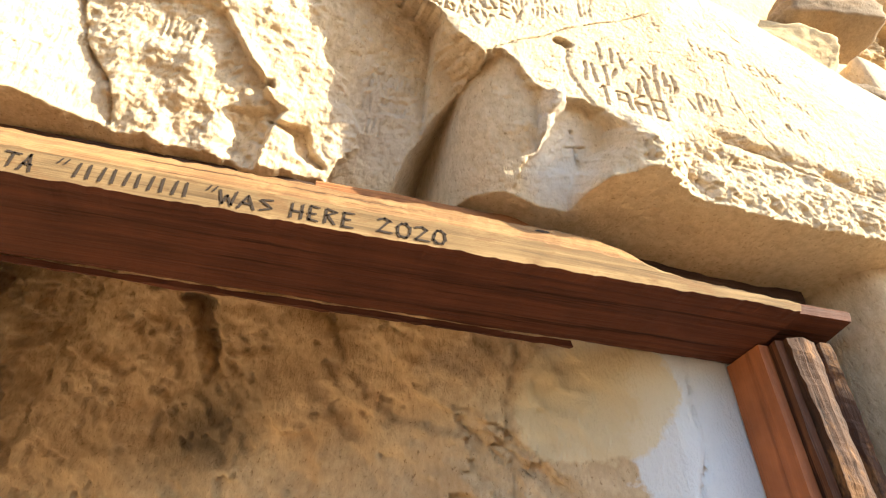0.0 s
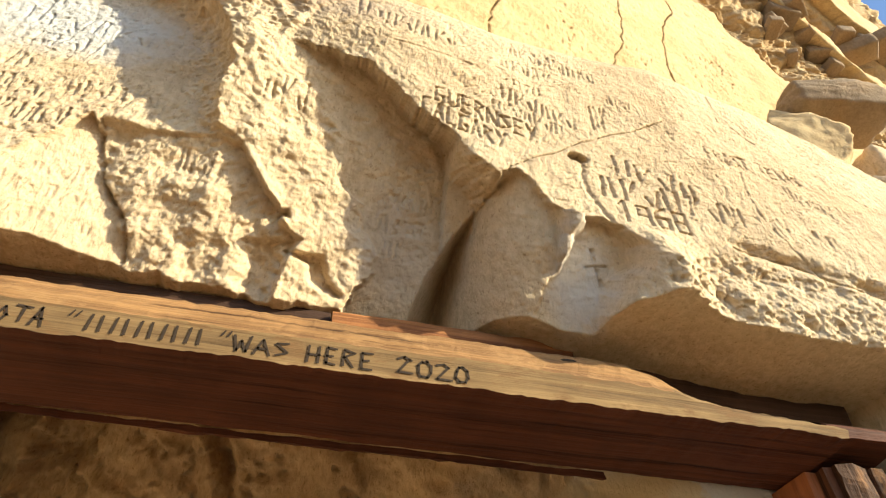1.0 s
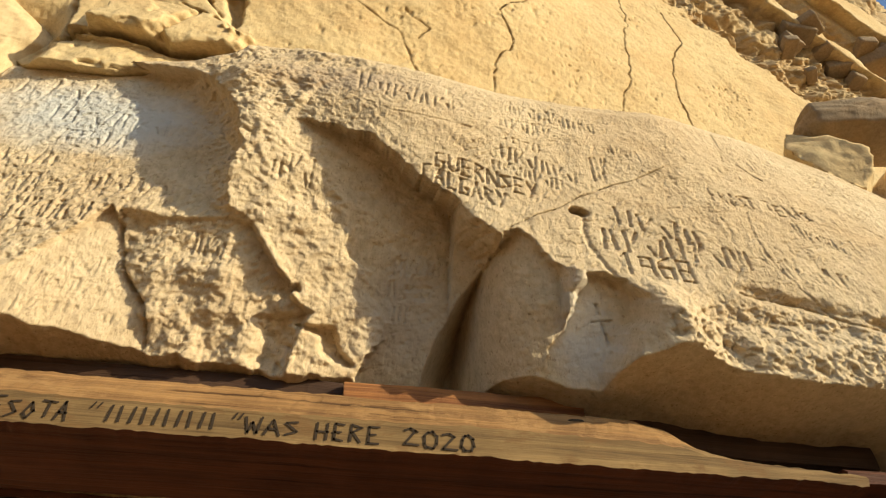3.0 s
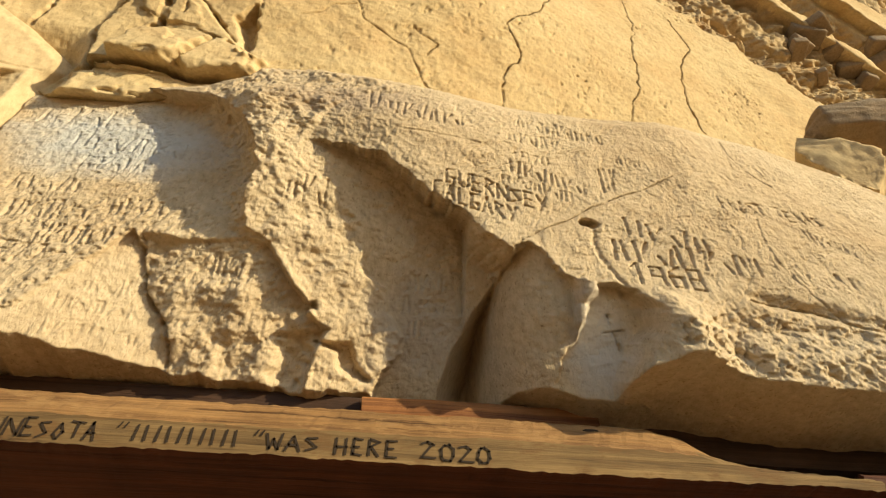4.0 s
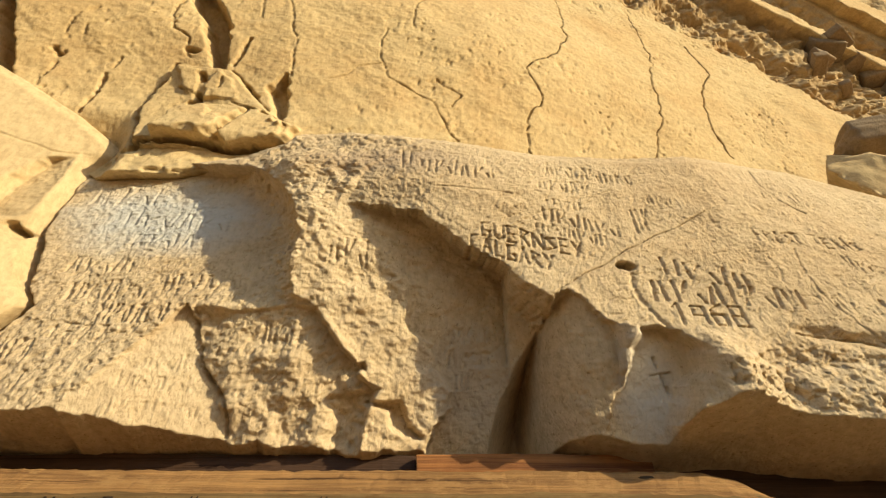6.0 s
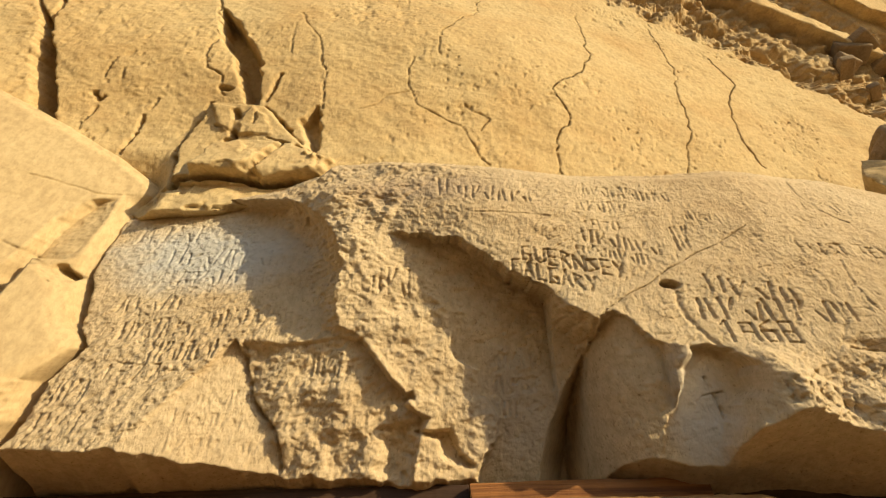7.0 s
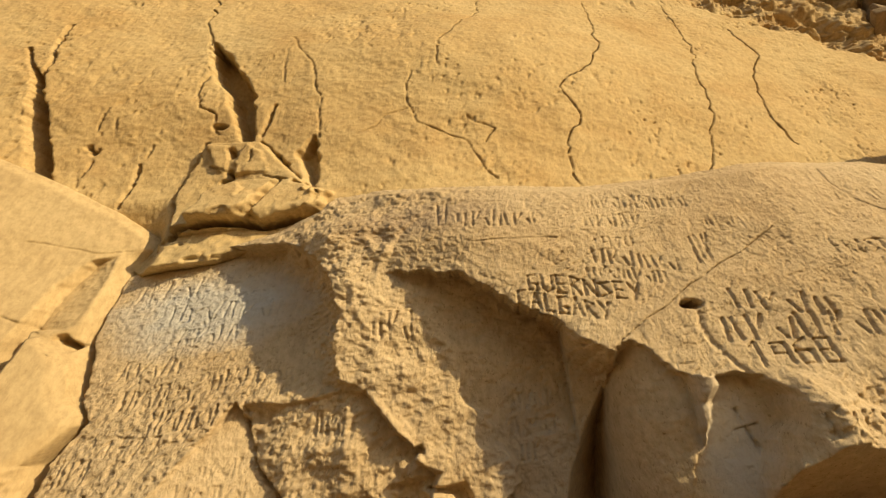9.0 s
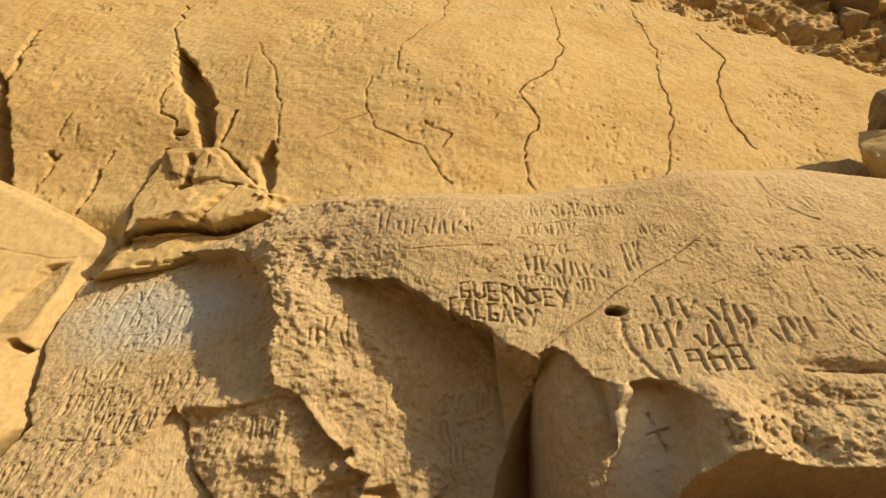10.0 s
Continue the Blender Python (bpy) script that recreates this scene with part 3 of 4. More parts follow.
# a pecked strip that turns from the sun up to a crest, beyond which a narrow bright band falls away
d, w = L.inside([(-0.930, 2.605), (-0.988, 2.585), (-1.029, 2.481), (-1.040, 2.371), (-1.060, 2.223), (-1.09, 2.05), (-1.03, 2.05), (-1.000, 2.18), (-1.018, 2.318), (-0.96, 2.312), (-0.934, 2.335)], 0.03, 0.006)
t4 = step(-0.004, 0.008, d)
Y[w] += t4 * (0.42 * np.clip(-0.931 - X[w], 0, 0.2) + 0.004 * np.abs(fbm(X, Q, 55, 3, 81)[w]) + 0.004 * mid[w])
Y += 0.7 * np.clip(X + 0.931, 0, 0.1) * step(2.24, 2.30, Q) * step(2.64, 2.58, Q)
tri = np.interp(X, (-2.2, -1.06, -1.0, -0.992, -0.905, -0.872, -0.80), (1.5, 1.98, 2.15, 2.30, 2.212, 2.17, 2.04))
Y -= 0.030 * step(0.0, 0.02, tri - Q + 0.004 * mid) * (1 + 0.6 * np.clip(X + 1, -1, 0.3))
Y += 0.010 * step(1.95, 1.88, Q + 0.05 * mid) * (0.5 + np.abs(mid)) + 0.010 * step(1.95, 1.88, Q) * fine
Y = np.maximum(Y, (2.36 - 0.05 * 0.72 + 0.005 * mid - Q) / (LIFT - 0.05))
right_x = np.interp(Q, (1.70, 1.76, 1.82, 1.924, 2.016, 2.04, 2.10, 2.18, 2.212, 2.272, 2.40, 2.546, 2.62), (-0.915, -0.895, -0.875, -0.885, -0.83, -0.835, -0.875, -0.895, -0.905, -0.917, -0.910, -0.900, -0.87)) + 0.004 * mid
Y += 0.012 * step(-0.03, 0.0, X - right_x) + 0.5 * step(0.0, 0.025, X - right_x)
top_q = np.interp(X, (-2.2, -1.612, -1.411, -1.203, -0.979, -0.80), (3.3, 3.225, 3.12, 2.974, 2.80, 2.60)) + 0.006 * mid
Y += 0.015 * step(-0.04, 0.0, Q - top_q) + 0.6 * step(0.0, 0.04, Q - top_q)
L.Y = np.minimum(Y, 1.12 + 0.4 * step(1.7, 1.9, Q))
L.crack([(-1.14, 2.66), (-1.059, 2.64), (-1.028, 2.629), (-0.99, 2.618), (-0.912, 2.621)], 0.0025, 0.006)
L.crack([(-1.10, 2.38), (-1.021, 2.326), (-0.961, 2.259), (-0.911, 2.198)], 0.003, 0.008)
L.groove([(-0.955, 2.285), (-0.93, 2.255)], 0.016, 0.05)
slab = tagged(L.mesh("rock_slab", M_SLAB, 1.3, 0.3), "smooth buff sandstone slab leaning against the carved block", "rock", kind="structure")

# ---- the cliff above ----
C = Field(spaced((-6.0, -2.6, 0.06), (-2.6, -1.6, 0.02), (-1.6, 1.75, 0.0048), (1.75, 3.4, 0.011), (3.4, 6.2, 0.03)), spaced((2.25, 4.35, 0.0055), (4.35, 6.0, 0.013), (6.0, 9.0, 0.03)))
X, Q = C.X, C.Q
low, mid, fine = fbm(X, Q, 1.2, 4, 91), fbm(X, Q, 9, 5, 101), fbm(X, Q, 40, 4, 111)
Y = (0.735 + 0.297 * np.clip(X, -2.0, None) - 0.124 * (Q - 4)) / (1 + 0.124 * LIFT)
Y += 0.04 + 0.10 * np.exp(-((X + 1.0) / 0.5) ** 2 - ((Q - 2.9) / 0.4) ** 2) - 0.12 * np.exp(-((X - 0.2) / 0.85) ** 2 - ((Q - 3.7) / 0.6) ** 2) + 0.030 * low + 0.007 * mid + 0.002 * fine
# short tool marks and flaked hollows
specks = C.strokes((-1.75, 1.85, 2.6, 4.6), 3400, 1.25, 0.5, 0.016, 0.0065, 921)
shade = step(-0.2, 0.35, fbm(X, Q, 2.6, 4, 127))
Y += 0.0075 * specks * (0.25 + shade) + 0.007 * step(0.18, 0.55, fbm(X * 1.5, Q * 0.8, 6, 6, 131, 0.6)) * shade + 0.0012 * fbm(X, Q, 90, 2, 133)
# rubble and broken beds high on the right
bed = (Q - 4.365) + 0.75 * (X - 1.38) + 0.10 * mid + 0.08 * low
rubble = step(-0.03, 0.10, bed) * step(1.12, 0.95, bed) + step(1.60, 1.68, bed) * step(2.4, 2.2, bed) + step(2.9, 3.0, bed)
chunks = np.abs(fbm(X, Q, 3.0, 5, 141)) + 0.6 * np.abs(fbm(X + 0.4 * Q, Q - 0.3 * X, 7, 4, 151))
Y += rubble * (0.02 + 0.09 * (chunks - 0.35) + 0.05 * mid + 0.015 * fine)
Y += -0.10 * step(0.98, 1.10, bed) + 0.10 * step(1.1, 1.6, bed) + 0.16 * step(1.60, 1.66, bed) - 0.16 * step(1.8, 2.4, bed) - 0.10 * step(2.45, 2.5, bed) + 0.14 * step(2.9, 2.95, bed)
Y += 0.05 * step(0.30, 0.33, bed) * step(0.55, 0.35, bed)
# deep slots with a proud right-hand side
for pts, deep in (([(-1.34, 3.554), (-1.299, 3.461), (-1.239, 3.231), (-1.185, 2.93), (-1.16, 2.80), (-1.22, 2.80), (-1.245, 2.952), (-1.302, 3.261)], 0.10),
                  ([(-0.849, 3.794), (-0.753, 3.629), (-0.65, 3.372), (-0.64, 3.122), (-0.671, 3.122), (-0.742, 3.401), (-0.805, 3.531)], 0.10),
                  ([(-0.492, 3.025), (-0.443, 3.114), (-0.417, 2.927), (-0.43, 2.813)], 0.05)):
    d, w = C.inside(pts, 0.2, 0.012)
    Y[w] += deep * step(-0.008, 0.012, d)
# the broken blocks over the ledge: two wedges that stand out over a dark gap, thin plates above them
C.Y = Y
d, w = C.inside([(-0.805, 2.664), (-0.836, 2.815), (-0.827, 2.970), (-0.775, 3.118), (-0.606, 3.106), (-0.482, 2.91), (-0.405, 2.814), (-0.413, 2.713), (-0.55, 2.669)], 0.1, 0.006)
Y[w] -= 0.016 * step(0.0, 0.010, d)
for pts, proud, tilt in (([(-0.765, 2.702), (-0.752, 2.76), (-0.725, 2.847), (-0.67, 2.895), (-0.549, 2.889), (-0.523, 2.896), (-0.586, 2.733), (-0.61, 2.694)], 0.052, 0.22),
                         ([(-0.588, 2.728), (-0.518, 2.890), (-0.455, 2.862), (-0.372, 2.812), (-0.40, 2.722), (-0.467, 2.700), (-0.555, 2.684)], 0.042, 0.20),
                         ([(-0.665, 2.93), (-0.675, 3.00), (-0.640, 3.085), (-0.590, 3.04), (-0.56, 2.93)], 0.012, 0.0),
                         ([(-0.745, 2.99), (-0.77, 3.10), (-0.700, 3.09), (-0.690, 2.95)], 0.008, 0.0)):
    d, w = C.inside(pts, 0.1, 0.014)
    body = proud + 0.016 * mid[w] + 0.010 * step(0.0, 0.06, fbm(X[w], Q[w], 10, 3, 951)) - tilt * np.clip(Q[w] - 2.72, 0, 0.2) - 0.5 * np.clip(2.735 - Q[w], 0, 0.05) * (tilt > 0)
    Y[w] -= np.minimum(np.clip(body, 0.006, None), np.clip(3.0 * d, 0, None))
band = step(2.50, 2.56, Q) * step(2.71, 2.67, Q) * step(-0.90, -0.84, X) * step(-0.33, -0.40, X)
Y += band * (0.012 * mid + 0.003 * fine + 0.012 * step(0.0, 0.12, fbm(X, Q, 17, 3, 941)))
Y += 0.075 * step(2.86, 2.66, Q) * step(-0.80, -0.90, X) * step(-1.55, -1.25, X)
foot = 0.012 * mid + np.interp(X, (-6.0, -2.9, -1.612, -1.411, -1.203, -0.979, -0.87, -0.673, -0.497, -0.38, -0.3), (2.3, 3.5, 3.10, 2.98, 2.82, 2.60, 2.52, 2.54, 2.585, 2.60, 2.3))
Y += 0.35 * step(0.0, 0.03, foot - Q)
C.Y = Y
C.crack([(0.159, 4.384), (0.132, 4.104), (-0.033, 3.703), (-0.039, 3.512)], 0.0028, 0.013, 0.022)
C.crack([(-0.143, 3.476), (-0.149, 3.285), (-0.117, 3.166), (0.025, 3.064), (0.118, 2.859)], 0.0027, 0.012, 0.020)
C.crack([(0.651, 4.374), (0.619, 3.776), (0.535, 3.576), (0.39, 3.401), (0.448, 3.224), (0.367, 2.995), (0.394, 2.75)], 0.0028, 0.017, 0.025)
C.crack([(1.077, 4.412), (1.07, 3.811), (1.006, 3.559), (1.005, 3.343), (0.86, 2.85)], 0.0028, 0.017, 0.025)
C.crack([(1.362, 4.139), (1.411, 3.849), (1.305, 3.635), (1.245, 3.312), (1.294, 3.075)], 0.0034, 0.024, 0.025)
C.crack([(-1.329, 3.90), (-1.329, 3.755), (-1.306, 3.588), (-1.313, 3.477)], 0.0072, 0.050, 0.02)
C.crack([(-1.40, 3.70), (-1.37, 3.614), (-1.321, 3.495)], 0.0072, 0.050, 0.02)
C.crack([(-0.91, 4.2), (-0.891, 3.965), (-0.843, 3.74), (-0.811, 3.53), (-0.835, 3.383), (-0.776, 3.293), (-0.738, 3.167)], 0.0030, 0.021, 0.025)
C.crack([(-0.805, 2.664), (-0.812, 2.739), (-0.836, 2.860), (-0.827, 2.970), (-0.775, 3.118)], 0.0070, 0.040, 0.02)
C.crack([(-0.606, 3.106), (-0.482, 2.91), (-0.405, 2.814)], 0.0030, 0.018, 0.02)
C.groove([(-0.690, 3.065), (-0.682, 3.030)], 0.013, 0.035)
C.groove([(-0.685, 2.955), (-0.676, 2.915), (-0.700, 2.905)], 0.011, 0.035)
C.crack([(-0.631, 3.06), (-0.625, 2.99)], 0.0035, 0.018, 0.01)
C.crack([(-0.575, 2.915), (-0.523, 2.896), (-0.455, 2.865), (-0.40, 2.80)], 0.0040, 0.025, 0.015)
C.crack([(-0.523, 2.896), (-0.560, 2.80), (-0.588, 2.728)], 0.0035, 0.022, 0.015)
C.crack([(-0.745, 2.995), (-0.70, 2.955), (-0.672, 2.93)], 0.0030, 0.016, 0.012)
C.crack([(-0.560, 3.03), (-0.535, 2.985), (-0.515, 2.975)], 0.0060, 0.030, 0.015)
C.crack([(-0.805, 2.655), (-0.793, 2.690), (-0.67, 2.700), (-0.553, 2.672), (-0.413, 2.705)], 0.0120, 0.100, 0.008)
C.crack([(-0.563, 3.792), (-0.468, 3.549), (-0.435, 3.314), (-0.43, 3.1)], 0.0027, 0.011, 0.02)
C.crack([(-0.561, 3.682), (-0.557, 3.436)], 0.0027, 0.008, 0.02)
C.crack([(-0.968, 3.031), (-0.967, 2.938), (-0.992, 2.829)], 0.0056, 0.030, 0.012)
C.crack([(-1.124, 2.924), (-1.101, 3.053)], 0.0030, 0.015, 0.012)
C.crack([(-0.576, 3.306), (-0.609, 3.138)], 0.0056, 0.030, 0.012)
C.crack([(-0.94, 3.124), (-0.949, 3.063)], 0.0030, 0.015, 0.012)
C.crack([(-1.086, 3.316), (-1.093, 3.205)], 0.0027, 0.012, 0.012)
C.crack([(-1.046, 3.26), (-1.052, 3.182)], 0.0027, 0.012, 0.012)
C.groove([(-1.112, 3.120), (-1.098, 3.095), (-1.084, 3.100)], 0.009, 0.03, 0.010)
C.groove([(-0.755, 3.205), (-0.735, 3.20)], 0.014, 0.05)
C.crack([(0.05, 3.20), (0.12, 3.12), (0.10, 3.05)], 0.0030, 0.012, 0.02)
C.crack([(-0.30, 3.10), (-0.22, 3.22), (-0.15, 3.25)], 0.0027, 0.007, 0.02)
# the cliff ends where the sky shows
end_x = np.interp(Q, (5.0, 6.55, 7.08, 9.0), (5.5, 4.83, 4.58, 3.8)) + 0.15 * mid
C.Y += 3.0 * step(0.0, 0.3, X - end_x)
cliff = C.mesh("cliff", M_CLIFF, 5.2)
cliff.data.materials.append(M_RUBBLE)
cliff.data.polygons.foreach_set("material_index", np.concatenate([(rubble[:-1, :-1] > 0.5).astype(np.int32).ravel(), np.zeros(C.extra, np.int32)]))
tagged(cliff, "tall golden sandstone cliff with wandering cracks and deep slots", "cliff", kind="structure")


# ---- helpers for built things ----
def mesh_of(name, bm, material):
    me = bpy.data.meshes.new(name)
    bm.normal_update()
    bm.to_mesh(me)
    bm.free()
    for m in material if isinstance(material, tuple) else (material,):
        me.materials.append(m)
    return me


def thing(name, at=(0, 0, 0)):
    ob = new(name)
    ob.location = at
    ob.empty_display_size = 0.1
    return ob


def part(name, bm, material, parent, label=""):
    ob = new(name, mesh_of(name, bm, material))
    ob.parent = parent
    ob.matrix_parent_inverse = Matrix.Translation(-parent.location)
    return tagged(ob, label)


def timber(profile, x0, x1, cuts, wob=0.003, seed=1, chip=0.0, axis="x", flat=0):
    """A worn timber: a profile drawn along its length, with waviness, chipped edges and uneven ends."""
    bm = bmesh.new()
    rings = []
    for k in range(cuts + 1):
        s = x0 + (x1 - x0) * k / cuts
        ring = []
        for j, (a, b) in enumerate(profile):
            n = noise.noise_vector((s * 7, j * 3.1, seed))
            f = noise.noise_vector((s * 45, j * 5.7, seed + 3))
            da, db = wob * n.x + chip * f.x, wob * n.y + chip * f.y
            if j < flat:
                da = 0.0
            e = wob * 2.5 * n.z if k in (0, cuts) else 0
            ring.append(bm.verts.new((s + e, a + da, b + db) if axis == "x" else (a + da, b + db, s + e)))
        rings.append(ring)
    n = len(profile)
    for r0, r1 in zip(rings, rings[1:]):
        for j in range(n):
            bm.faces.new((r0[j], r0[(j + 1) % n], r1[(j + 1) % n], r1[j]))
    bm.faces.new(rings[0][::-1])
    bm.faces.new(rings[-1])
    bmesh.ops.recalc_face_normals(bm, faces=bm.faces)
    return bm


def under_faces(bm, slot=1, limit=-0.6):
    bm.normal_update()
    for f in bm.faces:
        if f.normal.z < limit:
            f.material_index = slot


# ---- the doorway: lintel, boards, jamb, post ----
lintel = thing("lintel_beam", (0, 0.8, 2.19))
bm = timber([(0.790, 2.188), (0.790, 2.215), (0.790, 2.240), (0.800, 2.262), (0.812, 2.285), (0.822, 2.304), (0.90, 2.310), (1.0, 2.300), (0.998, 2.196), (0.985, 2.190), (0.90, 2.187), (0.83, 2.187)], -1.25, 0.886, 220, 0.0026, 4, 0.0014, "x", 3)
for v in bm.verts:
    crown = np.interp(v.co.x, (0.50, 0.57, 0.61, 0.66, 0.78, 0.886), (2.306, 2.290, 2.258, 2.242, 2.228, 2.218))
    if v.co.z > 2.20:
        v.co.z = 2.20 + (v.co.z - 2.20) * (crown - 2.20) / 0.106 + 0.003 * noise.noise(v.co * 60)
    elif v.co.y < 0.82:
        v.co.z += 0.0035 * noise.noise(Vector((v.co.x * 30, 3.3, 1.7))) + 0.0025 * noise.noise(Vector((v.co.x * 110, 1.3, 0.7)))
# down-facing sides get the stained wood that is darkened for shade
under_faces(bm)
for f in bm.faces:
    if f.calc_center_median().z < 2.240 and f.normal.y < -0.5:
        f.material_index = 2
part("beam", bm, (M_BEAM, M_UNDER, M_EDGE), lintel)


def brushed(bm, ax, az, bx, bz, wide):
    """One pen stroke on the front of the beam."""
    d = Vector((bx - ax, 0, bz - az))
    side = Vector((-d.z, 0, d.x)).normalized() * wide * 0.5
    over = d.normalized() * wide * 0.35
    a, b = Vector((ax, 0.7886, az)) - over, Vector((bx, 0.7886, bz)) + over
    bm.faces.new([bm.verts.new(p) for p in (a - side, b - side * 0.8, b + side * 0.8, a + side)])


def written(text, x0, x1, z, high, label):
    """Handwritten capitals on the front of the beam, stroke by stroke."""
    rng, bm = random.Random(text), bmesh.new()
    cell = (x1 - x0) / (len(text) - 0.12)
    for k, letter in enumerate(text):
        ox, oz, sx, sz = x0 + cell * k, z + rng.uniform(-0.002, 0.002), rng.uniform(0.92, 1.08), rng.uniform(0.88, 1.05)
        for a, b, c, d in STROKES[letter]:
            jit = [rng.uniform(-0.04, 0.04) for _ in range(4)]
            brushed(bm, ox + cell * 1.42 * sx * (a + jit[0]), oz + high * sz * (b + jit[1]), ox + cell * 1.42 * sx * (c + jit[2]), oz + high * sz * (d + jit[3]), 0.0042)
    part("lettering", bm, M_INK, lintel, label)


bm = bmesh.new()
bmesh.ops.create_uvsphere(bm, u_segments=14, v_segments=8, radius=1.0)
for v in bm.verts:
    v.co = Vector((0.405 + 0.016 * v.co.x + 0.004 * noise.noise(v.co * 2), 0.8135 + 0.004 * v.co.y, 2.285 + 0.005 * v.co.z))
part("knot", bm, M_INK, lintel, "dark split knot in the wood")
written("MINNESOTA", -0.600, -0.392, 2.198, 0.031, "black handwritten capitals reading MINNESOTA")
written("WAS", -0.137, -0.053, 2.199, 0.027, "black handwritten capitals reading WAS")
written("HERE", -0.031, 0.072, 2.197, 0.032, "black handwritten capitals reading HERE")
written("2020", 0.106, 0.223, 2.198, 0.031, "black handwritten figures reading 2020")
bm = bmesh.new()
for k in range(5):
    for dx, tip in ((0.0, 0.002), (0.017, -0.001)):
        brushed(bm, -0.338 + 0.034 * k + dx, 2.201, -0.338 + 0.034 * k + dx + tip, 2.228, 0.0045)
for x in (-0.366, -0.357, -0.156, -0.147):
    brushed(bm, x, 2.222, x + 0.004, 2.232, 0.003)
part("lettering", bm, M_INK, lintel, "black handwritten nickname between quotation marks")
tagged(lintel, "weathered timber lintel beam with handwriting and red-brown stained underside coloured darker for shade", "beam")

back_board = new("back_board", mesh_of("back_board", timber([(0.835, 2.222), (0.832, 2.240), (0.84, 2.250), (0.985, 2.255), (0.985, 2.216)], 0.892, 1.045, 20, 0.002, 9, 0.0015), M_UNDER))
tagged(back_board, "short weathered board end beside the lintel beam", "board")
splinter = new("splinter_strip", mesh_of("splinter_strip", timber([(1.000, 2.182), (1.000, 2.194), (1.010, 2.196), (1.011, 2.186)], -1.2, 0.53, 90, 0.003, 14, 0.003), M_UNDER))
tagged(splinter, "thin red-brown wood strip along the back of the lintel", "wood strip")
plank = new("plank", mesh_of("plank", timber([(0.893, 2.312), (0.891, 2.352), (0.894, 2.392), (0.905, 2.398), (0.98, 2.398), (0.98, 2.312)], 0.004, 0.455, 50, 0.003, 23, 0.0015), M_PLANK))
tagged(plank, "orange-brown split plank packed between lintel and rock", "plank")

# boards coloured as in shadow; the right-hand one is added for a dark gap
for x0, x1, y, z, seed in ((-1.25, -0.002, 0.915, 2.402, 51), (0.460, 1.05, 0.925, 2.392, 57)):
    board = new("packing_board", mesh_of("packing_board", timber([(y, 2.312), (y - 0.002, 2.34), (y, z), (y + 0.01, z + 0.004), (0.985, z + 0.004), (0.985, 2.312)], x0, x1, 60, 0.004, seed, 0.0015), M_DARK))
    tagged(board, "board on top of the lintel beam, coloured dark for the shade there", "board")

jamb = new("door_jamb", mesh_of("door_jamb", timber([(0.872, 0.905), (0.862, 0.995), (0.893, 1.0), (0.893, 0.905)], 0.0, 2.186, 60, 0.001, 31, 0.0005, "z"), M_JAMB))
tagged(jamb, "orange-brown painted wooden door jamb board under the lintel", "door jamb", kind="structure")
strip = new("jamb_strip", mesh_of("jamb_strip", timber([(0.895, 0.885), (0.895, 0.94), (0.913, 0.94), (0.913, 0.885)], 0.0, 2.186, 80, 0.002, 37, 0.0012, "z"), M_JAMB_OLD))
tagged(strip, "narrow weathered strip of wood beside the door jamb", "wood strip", kind="structure")
post = new("door_post", mesh_of("door_post", timber([(0.917, 0.872), (0.917, 0.98), (1.03, 0.98), (1.035, 0.90), (1.005, 0.868), (0.985, 0.874), (0.978, 0.884), (0.970, 0.872), (0.945, 0.866)], 0.0, 2.186, 200, 0.005, 43, 0.003, "z"), M_POST))
tagged(post, "split and weathered brown timber door post", "post", kind="structure")

# ---- rock behind and beside the doorway ----
I = Field(spaced((-2.2, 1.35, 0.007)), spaced((-0.4, 1.75, 0.007)))
X, Q = I.X, I.Q
mid, fine = fbm(X, Q, 7, 5, 161), fbm(X, Q, 45, 4, 171)
I.Y = np.maximum(1.42 - 0.58 * np.clip(X, -1.4, 0.80), 1.0) + 0.10 * fbm(X, Q, 2.2, 4, 181) * step(0.6, 0.2, X) + (0.022 * mid + 0.05 * np.abs(fbm(X, Q, 3.5, 5, 183, 0.5)) + 0.020 * step(0.10, 0.16, fbm(X, Q, 5, 5, 185, 0.6)) + 0.014 * step(0.2, 0.26, fbm(X + 0.3 * Q, Q, 11, 5, 187, 0.6)) + 0.008 * fine) * step(0.7, 0.4, X) + 0.003 * mid
d, w = I.inside([(-0.30, 1.24), (-0.20, 1.24), (-0.14, 1.02), (-0.17, 0.98)], 0.1, 0.02)
I.Y[w] += 0.09 * step(-0.01, 0.03, d)
d, w = I.inside([(-0.75, 1.28), (-0.52, 1.27), (-0.60, 0.95), (-0.62, 0.6), (-0.80, 0.6)], 0.1, 0.03)
I.Y[w] += 0.08 * step(-0.01, 0.04, d)
I.crack([(0.47, 1.30), (0.44, 1.05), (0.50, 0.85)], 0.008, 0.02)
I.crack([(0.77, 1.40), (0.76, 1.15), (0.72, 1.0), (0.62, 0.98)], 0.004, 0.012)
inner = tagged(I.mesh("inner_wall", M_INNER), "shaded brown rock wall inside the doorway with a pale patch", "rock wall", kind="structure")

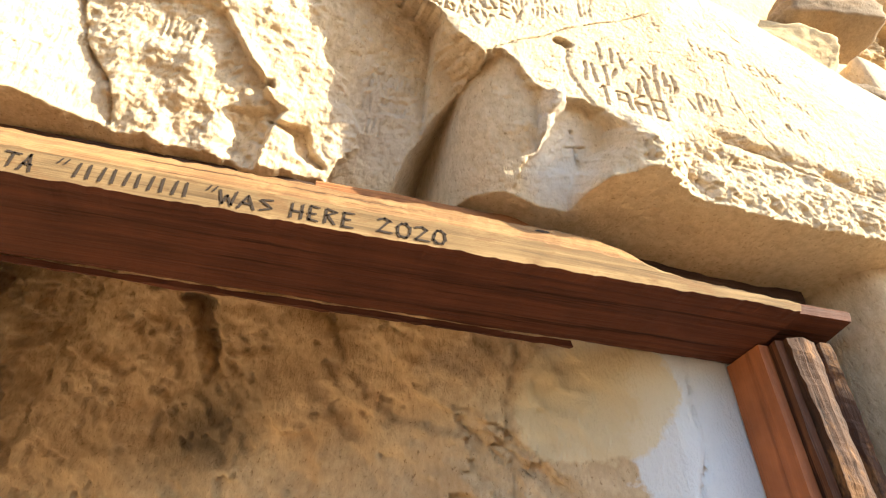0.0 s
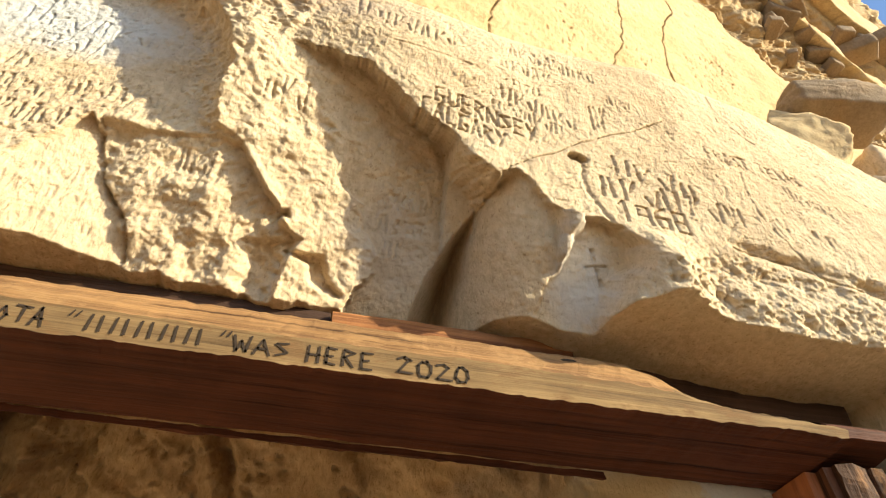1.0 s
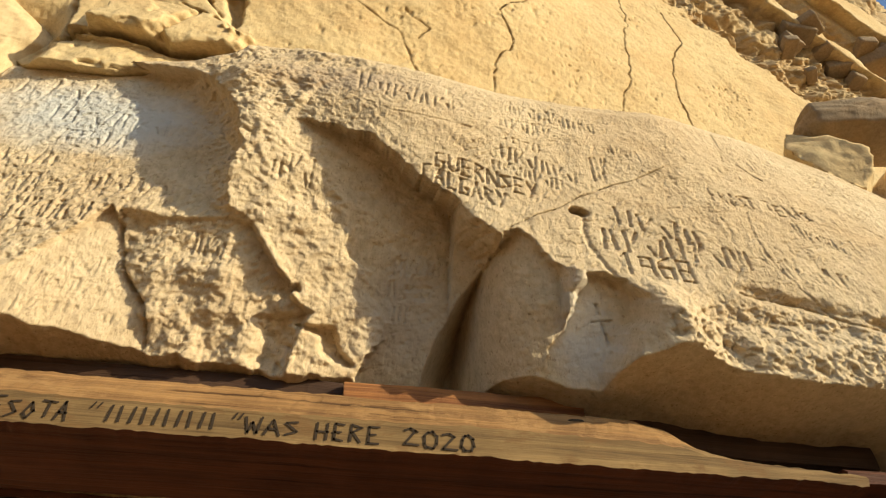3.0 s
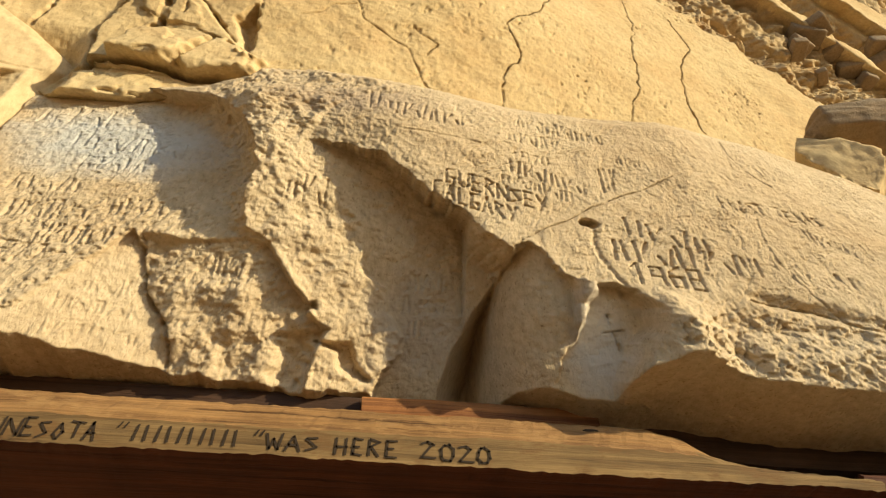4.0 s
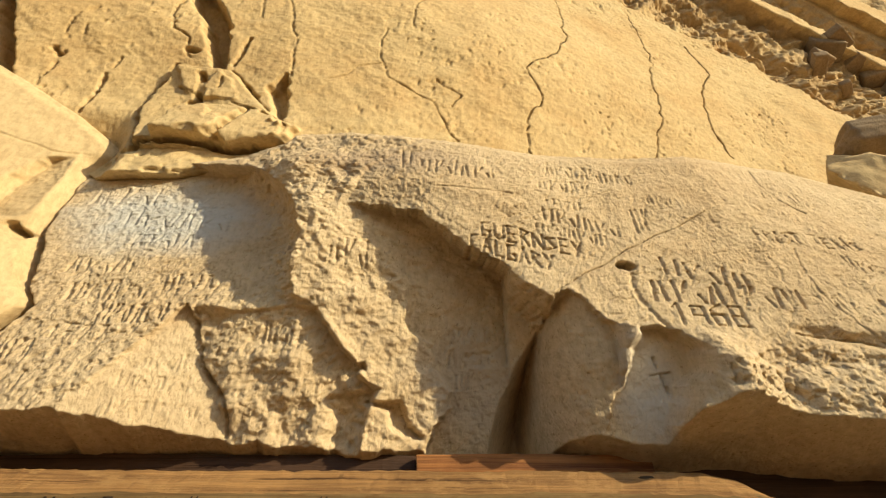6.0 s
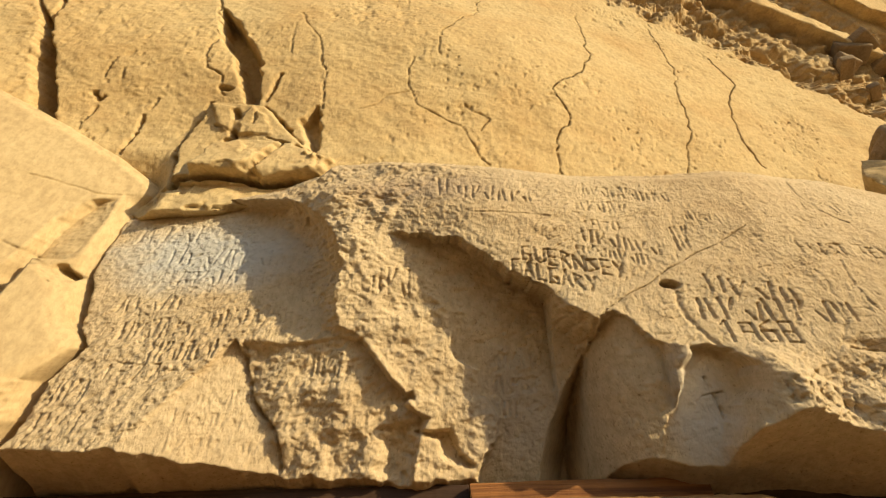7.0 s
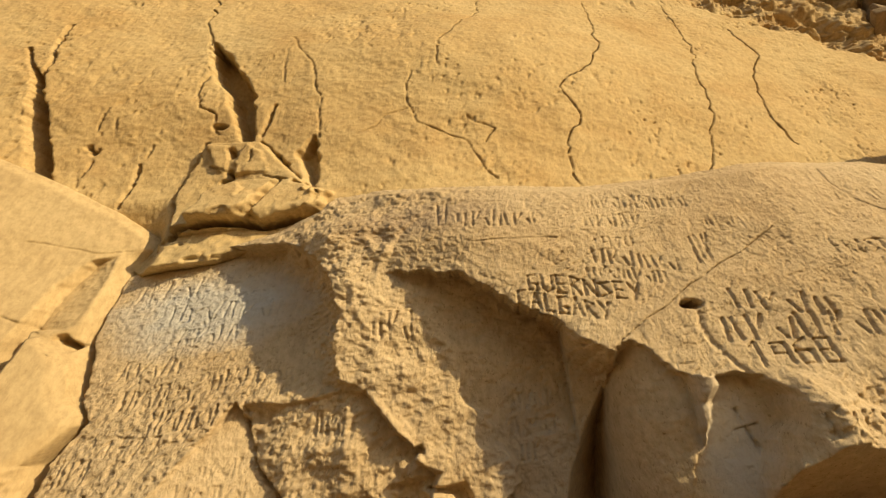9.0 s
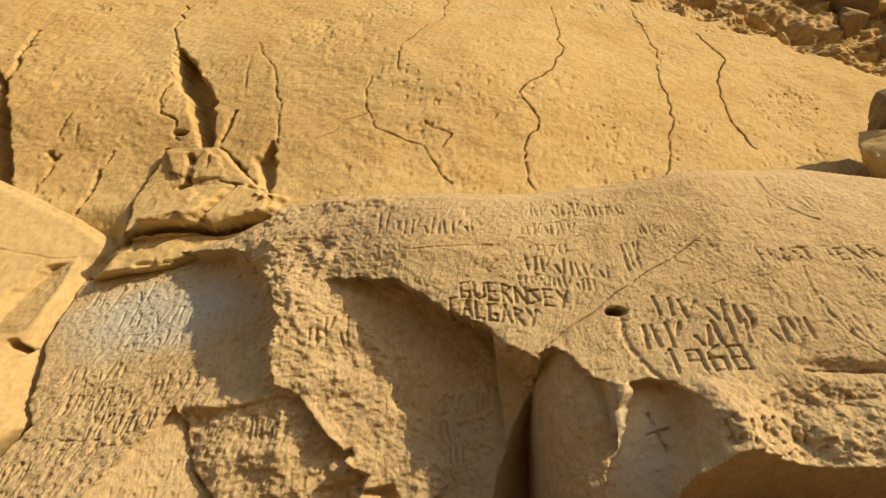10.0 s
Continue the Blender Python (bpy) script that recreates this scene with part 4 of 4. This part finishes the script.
S = Field(spaced((1.02, 2.0, 0.008), (2.0, 6.2, 0.05)), spaced((-0.9, 1.72, 0.008)))
X, Q = S.X, S.Q
S.Y = 0.79 + 0.05 * fbm(X, Q, 3, 5, 191) + 0.01 * fbm(X, Q, 30, 4, 201) + 0.28 * step(1.13, 1.03, X)
side = tagged(S.mesh("side_rock", M_FACE, 4.0), "rough pale rock beside the door post", "rock", kind="structure")
S = Field(spaced((-6.0, -2.4, 0.06), (-2.4, -1.2, 0.012)), spaced((-0.9, 1.75, 0.012)))
X, Q = S.X, S.Q
S.Y = 0.78 + 0.05 * fbm(X, Q, 3, 5, 211) + 0.008 * fbm(X, Q, 30, 4, 221) + 0.9 * step(-1.3, -1.2, X)
tagged(S.mesh("side_rock", M_FACE, 4.0), "rough pale rock on the far side of the doorway", "rock", kind="structure")

# ---- fallen rocks on the ledge ----
def boulder(name, at, size, seed, material, label, turn=0.0, flat=0.35, group="fallen rocks on the ledge", cuts=5):
    bm = bmesh.new()
    bmesh.ops.create_icosphere(bm, subdivisions=cuts, radius=1.0)
    for v in bm.verts:
        p = v.co.copy()
        r = 1 + 0.30 * noise.noise(p * 1.3 + Vector((seed, 0, 0))) + 0.13 * noise.noise(p * 4 + Vector((0, seed, 0))) + 0.06 * noise.noise(p * 11 + Vector((0, 0, seed)))
        q = p * r
        m = max(abs(q.x), abs(q.y), abs(q.z))
        q = q * (1 - flat) + q * (flat / max(m, 0.3)) * 0.85
        v.co = Vector((q.x * size[0], q.y * size[1], q.z * size[2]))
    for f in bm.faces:
        f.smooth = True
    ob = new(name, mesh_of(name, bm, material))
    ob.matrix_world = Matrix.Translation(at) @ Euler((0, 0, turn)).to_matrix().to_4x4()
    return tagged(ob, label, "rock", group)


# a broken block with a flat shaded face, on the ledge
bm = bmesh.new()
front = ((1.57, 1.09, 3.82), (1.59, 1.04, 3.62), (1.62, 0.965, 3.40), (1.70, 0.955, 3.52), (1.775, 0.965, 3.71), (1.72, 1.02, 3.86), (1.64, 1.10, 3.98))
for x, y, z in front:
    bm.verts.new((x, y, z))
    bm.verts.new((x + 0.14, y + 0.22, z + 0.05))
bmesh.ops.convex_hull(bm, input=bm.verts[:])
bmesh.ops.triangulate(bm, faces=bm.faces[:])
bmesh.ops.subdivide_edges(bm, edges=bm.edges[:], cuts=13, use_grid_fill=True)
for v in bm.verts:
    n = noise.noise_vector(v.co * 7)
    f = noise.noise_vector(v.co * 28)
    v.co += 0.016 * n + 0.006 * f
for f in bm.faces:
    f.smooth = True
tagged(new("boulder", mesh_of("boulder", bm, M_CLIFF)), "blocky brown boulder with a flat shaded face on the ledge", "rock", "fallen rocks on the ledge")
boulder("boulder", (1.94, 1.09, 4.03), (0.25, 0.15, 0.11), 2, M_WEATHER, "flat dark stone lying on a boulder against the cliff", -0.15, 0.6)
boulder("boulder", (1.66, 0.98, 3.16), (0.19, 0.12, 0.10), 5, M_WEATHER, "dark layered stone at the end of the ledge", 0.1, 0.3)
boulder("boulder", (2.04, 1.12, 3.46), (0.26, 0.12, 0.24), 7, M_FACE, "pale weathered stone at the end of the ledge", 0.2, 0.6)

# loose dark stones that lie on the broken beds
for k, (x, y, z, size) in enumerate(((2.48, 1.29, 5.63, 0.13), (2.56, 1.23, 5.66, 0.10), (2.32, 1.28, 5.37, 0.08), (2.66, 1.36, 5.58, 0.09), (2.79, 1.42, 5.51, 0.10), (2.41, 1.31, 5.52, 0.09), (2.46, 1.38, 5.25, 0.06), (2.86, 1.47, 5.42, 0.09), (3.55, 1.60, 6.20, 0.17), (3.70, 1.58, 6.32, 0.14), (3.84, 1.56, 6.33, 0.18), (3.45, 1.57, 6.30, 0.12))):
    boulder("stone", (x, y - 0.02, z), (size * 0.95, size * 0.6, size * 0.45), 11 + 3 * k, M_WEATHER, "dark weathered stone lying on the broken rock slope", 0.7 * k, 0.9, "loose stones on the slope", 4)

# ---- ground and the mass of the cliff ----
bm = bmesh.new()
bmesh.ops.create_grid(bm, x_segments=80, y_segments=80, size=1.0)
for v in bm.verts:
    r = max(abs(v.co.x), abs(v.co.y))
    s = 3 + 600 * r ** 4
    v.co = Vector((v.co.x * s, v.co.y * s, 0.02 * noise.noise(Vector((v.co.x * s, v.co.y * s, 0)) * 1.5)))
tagged(new("ground", mesh_of("ground", bm, M_SAND)), "dry sandy ground in front of the cliff", "ground", kind="structure")
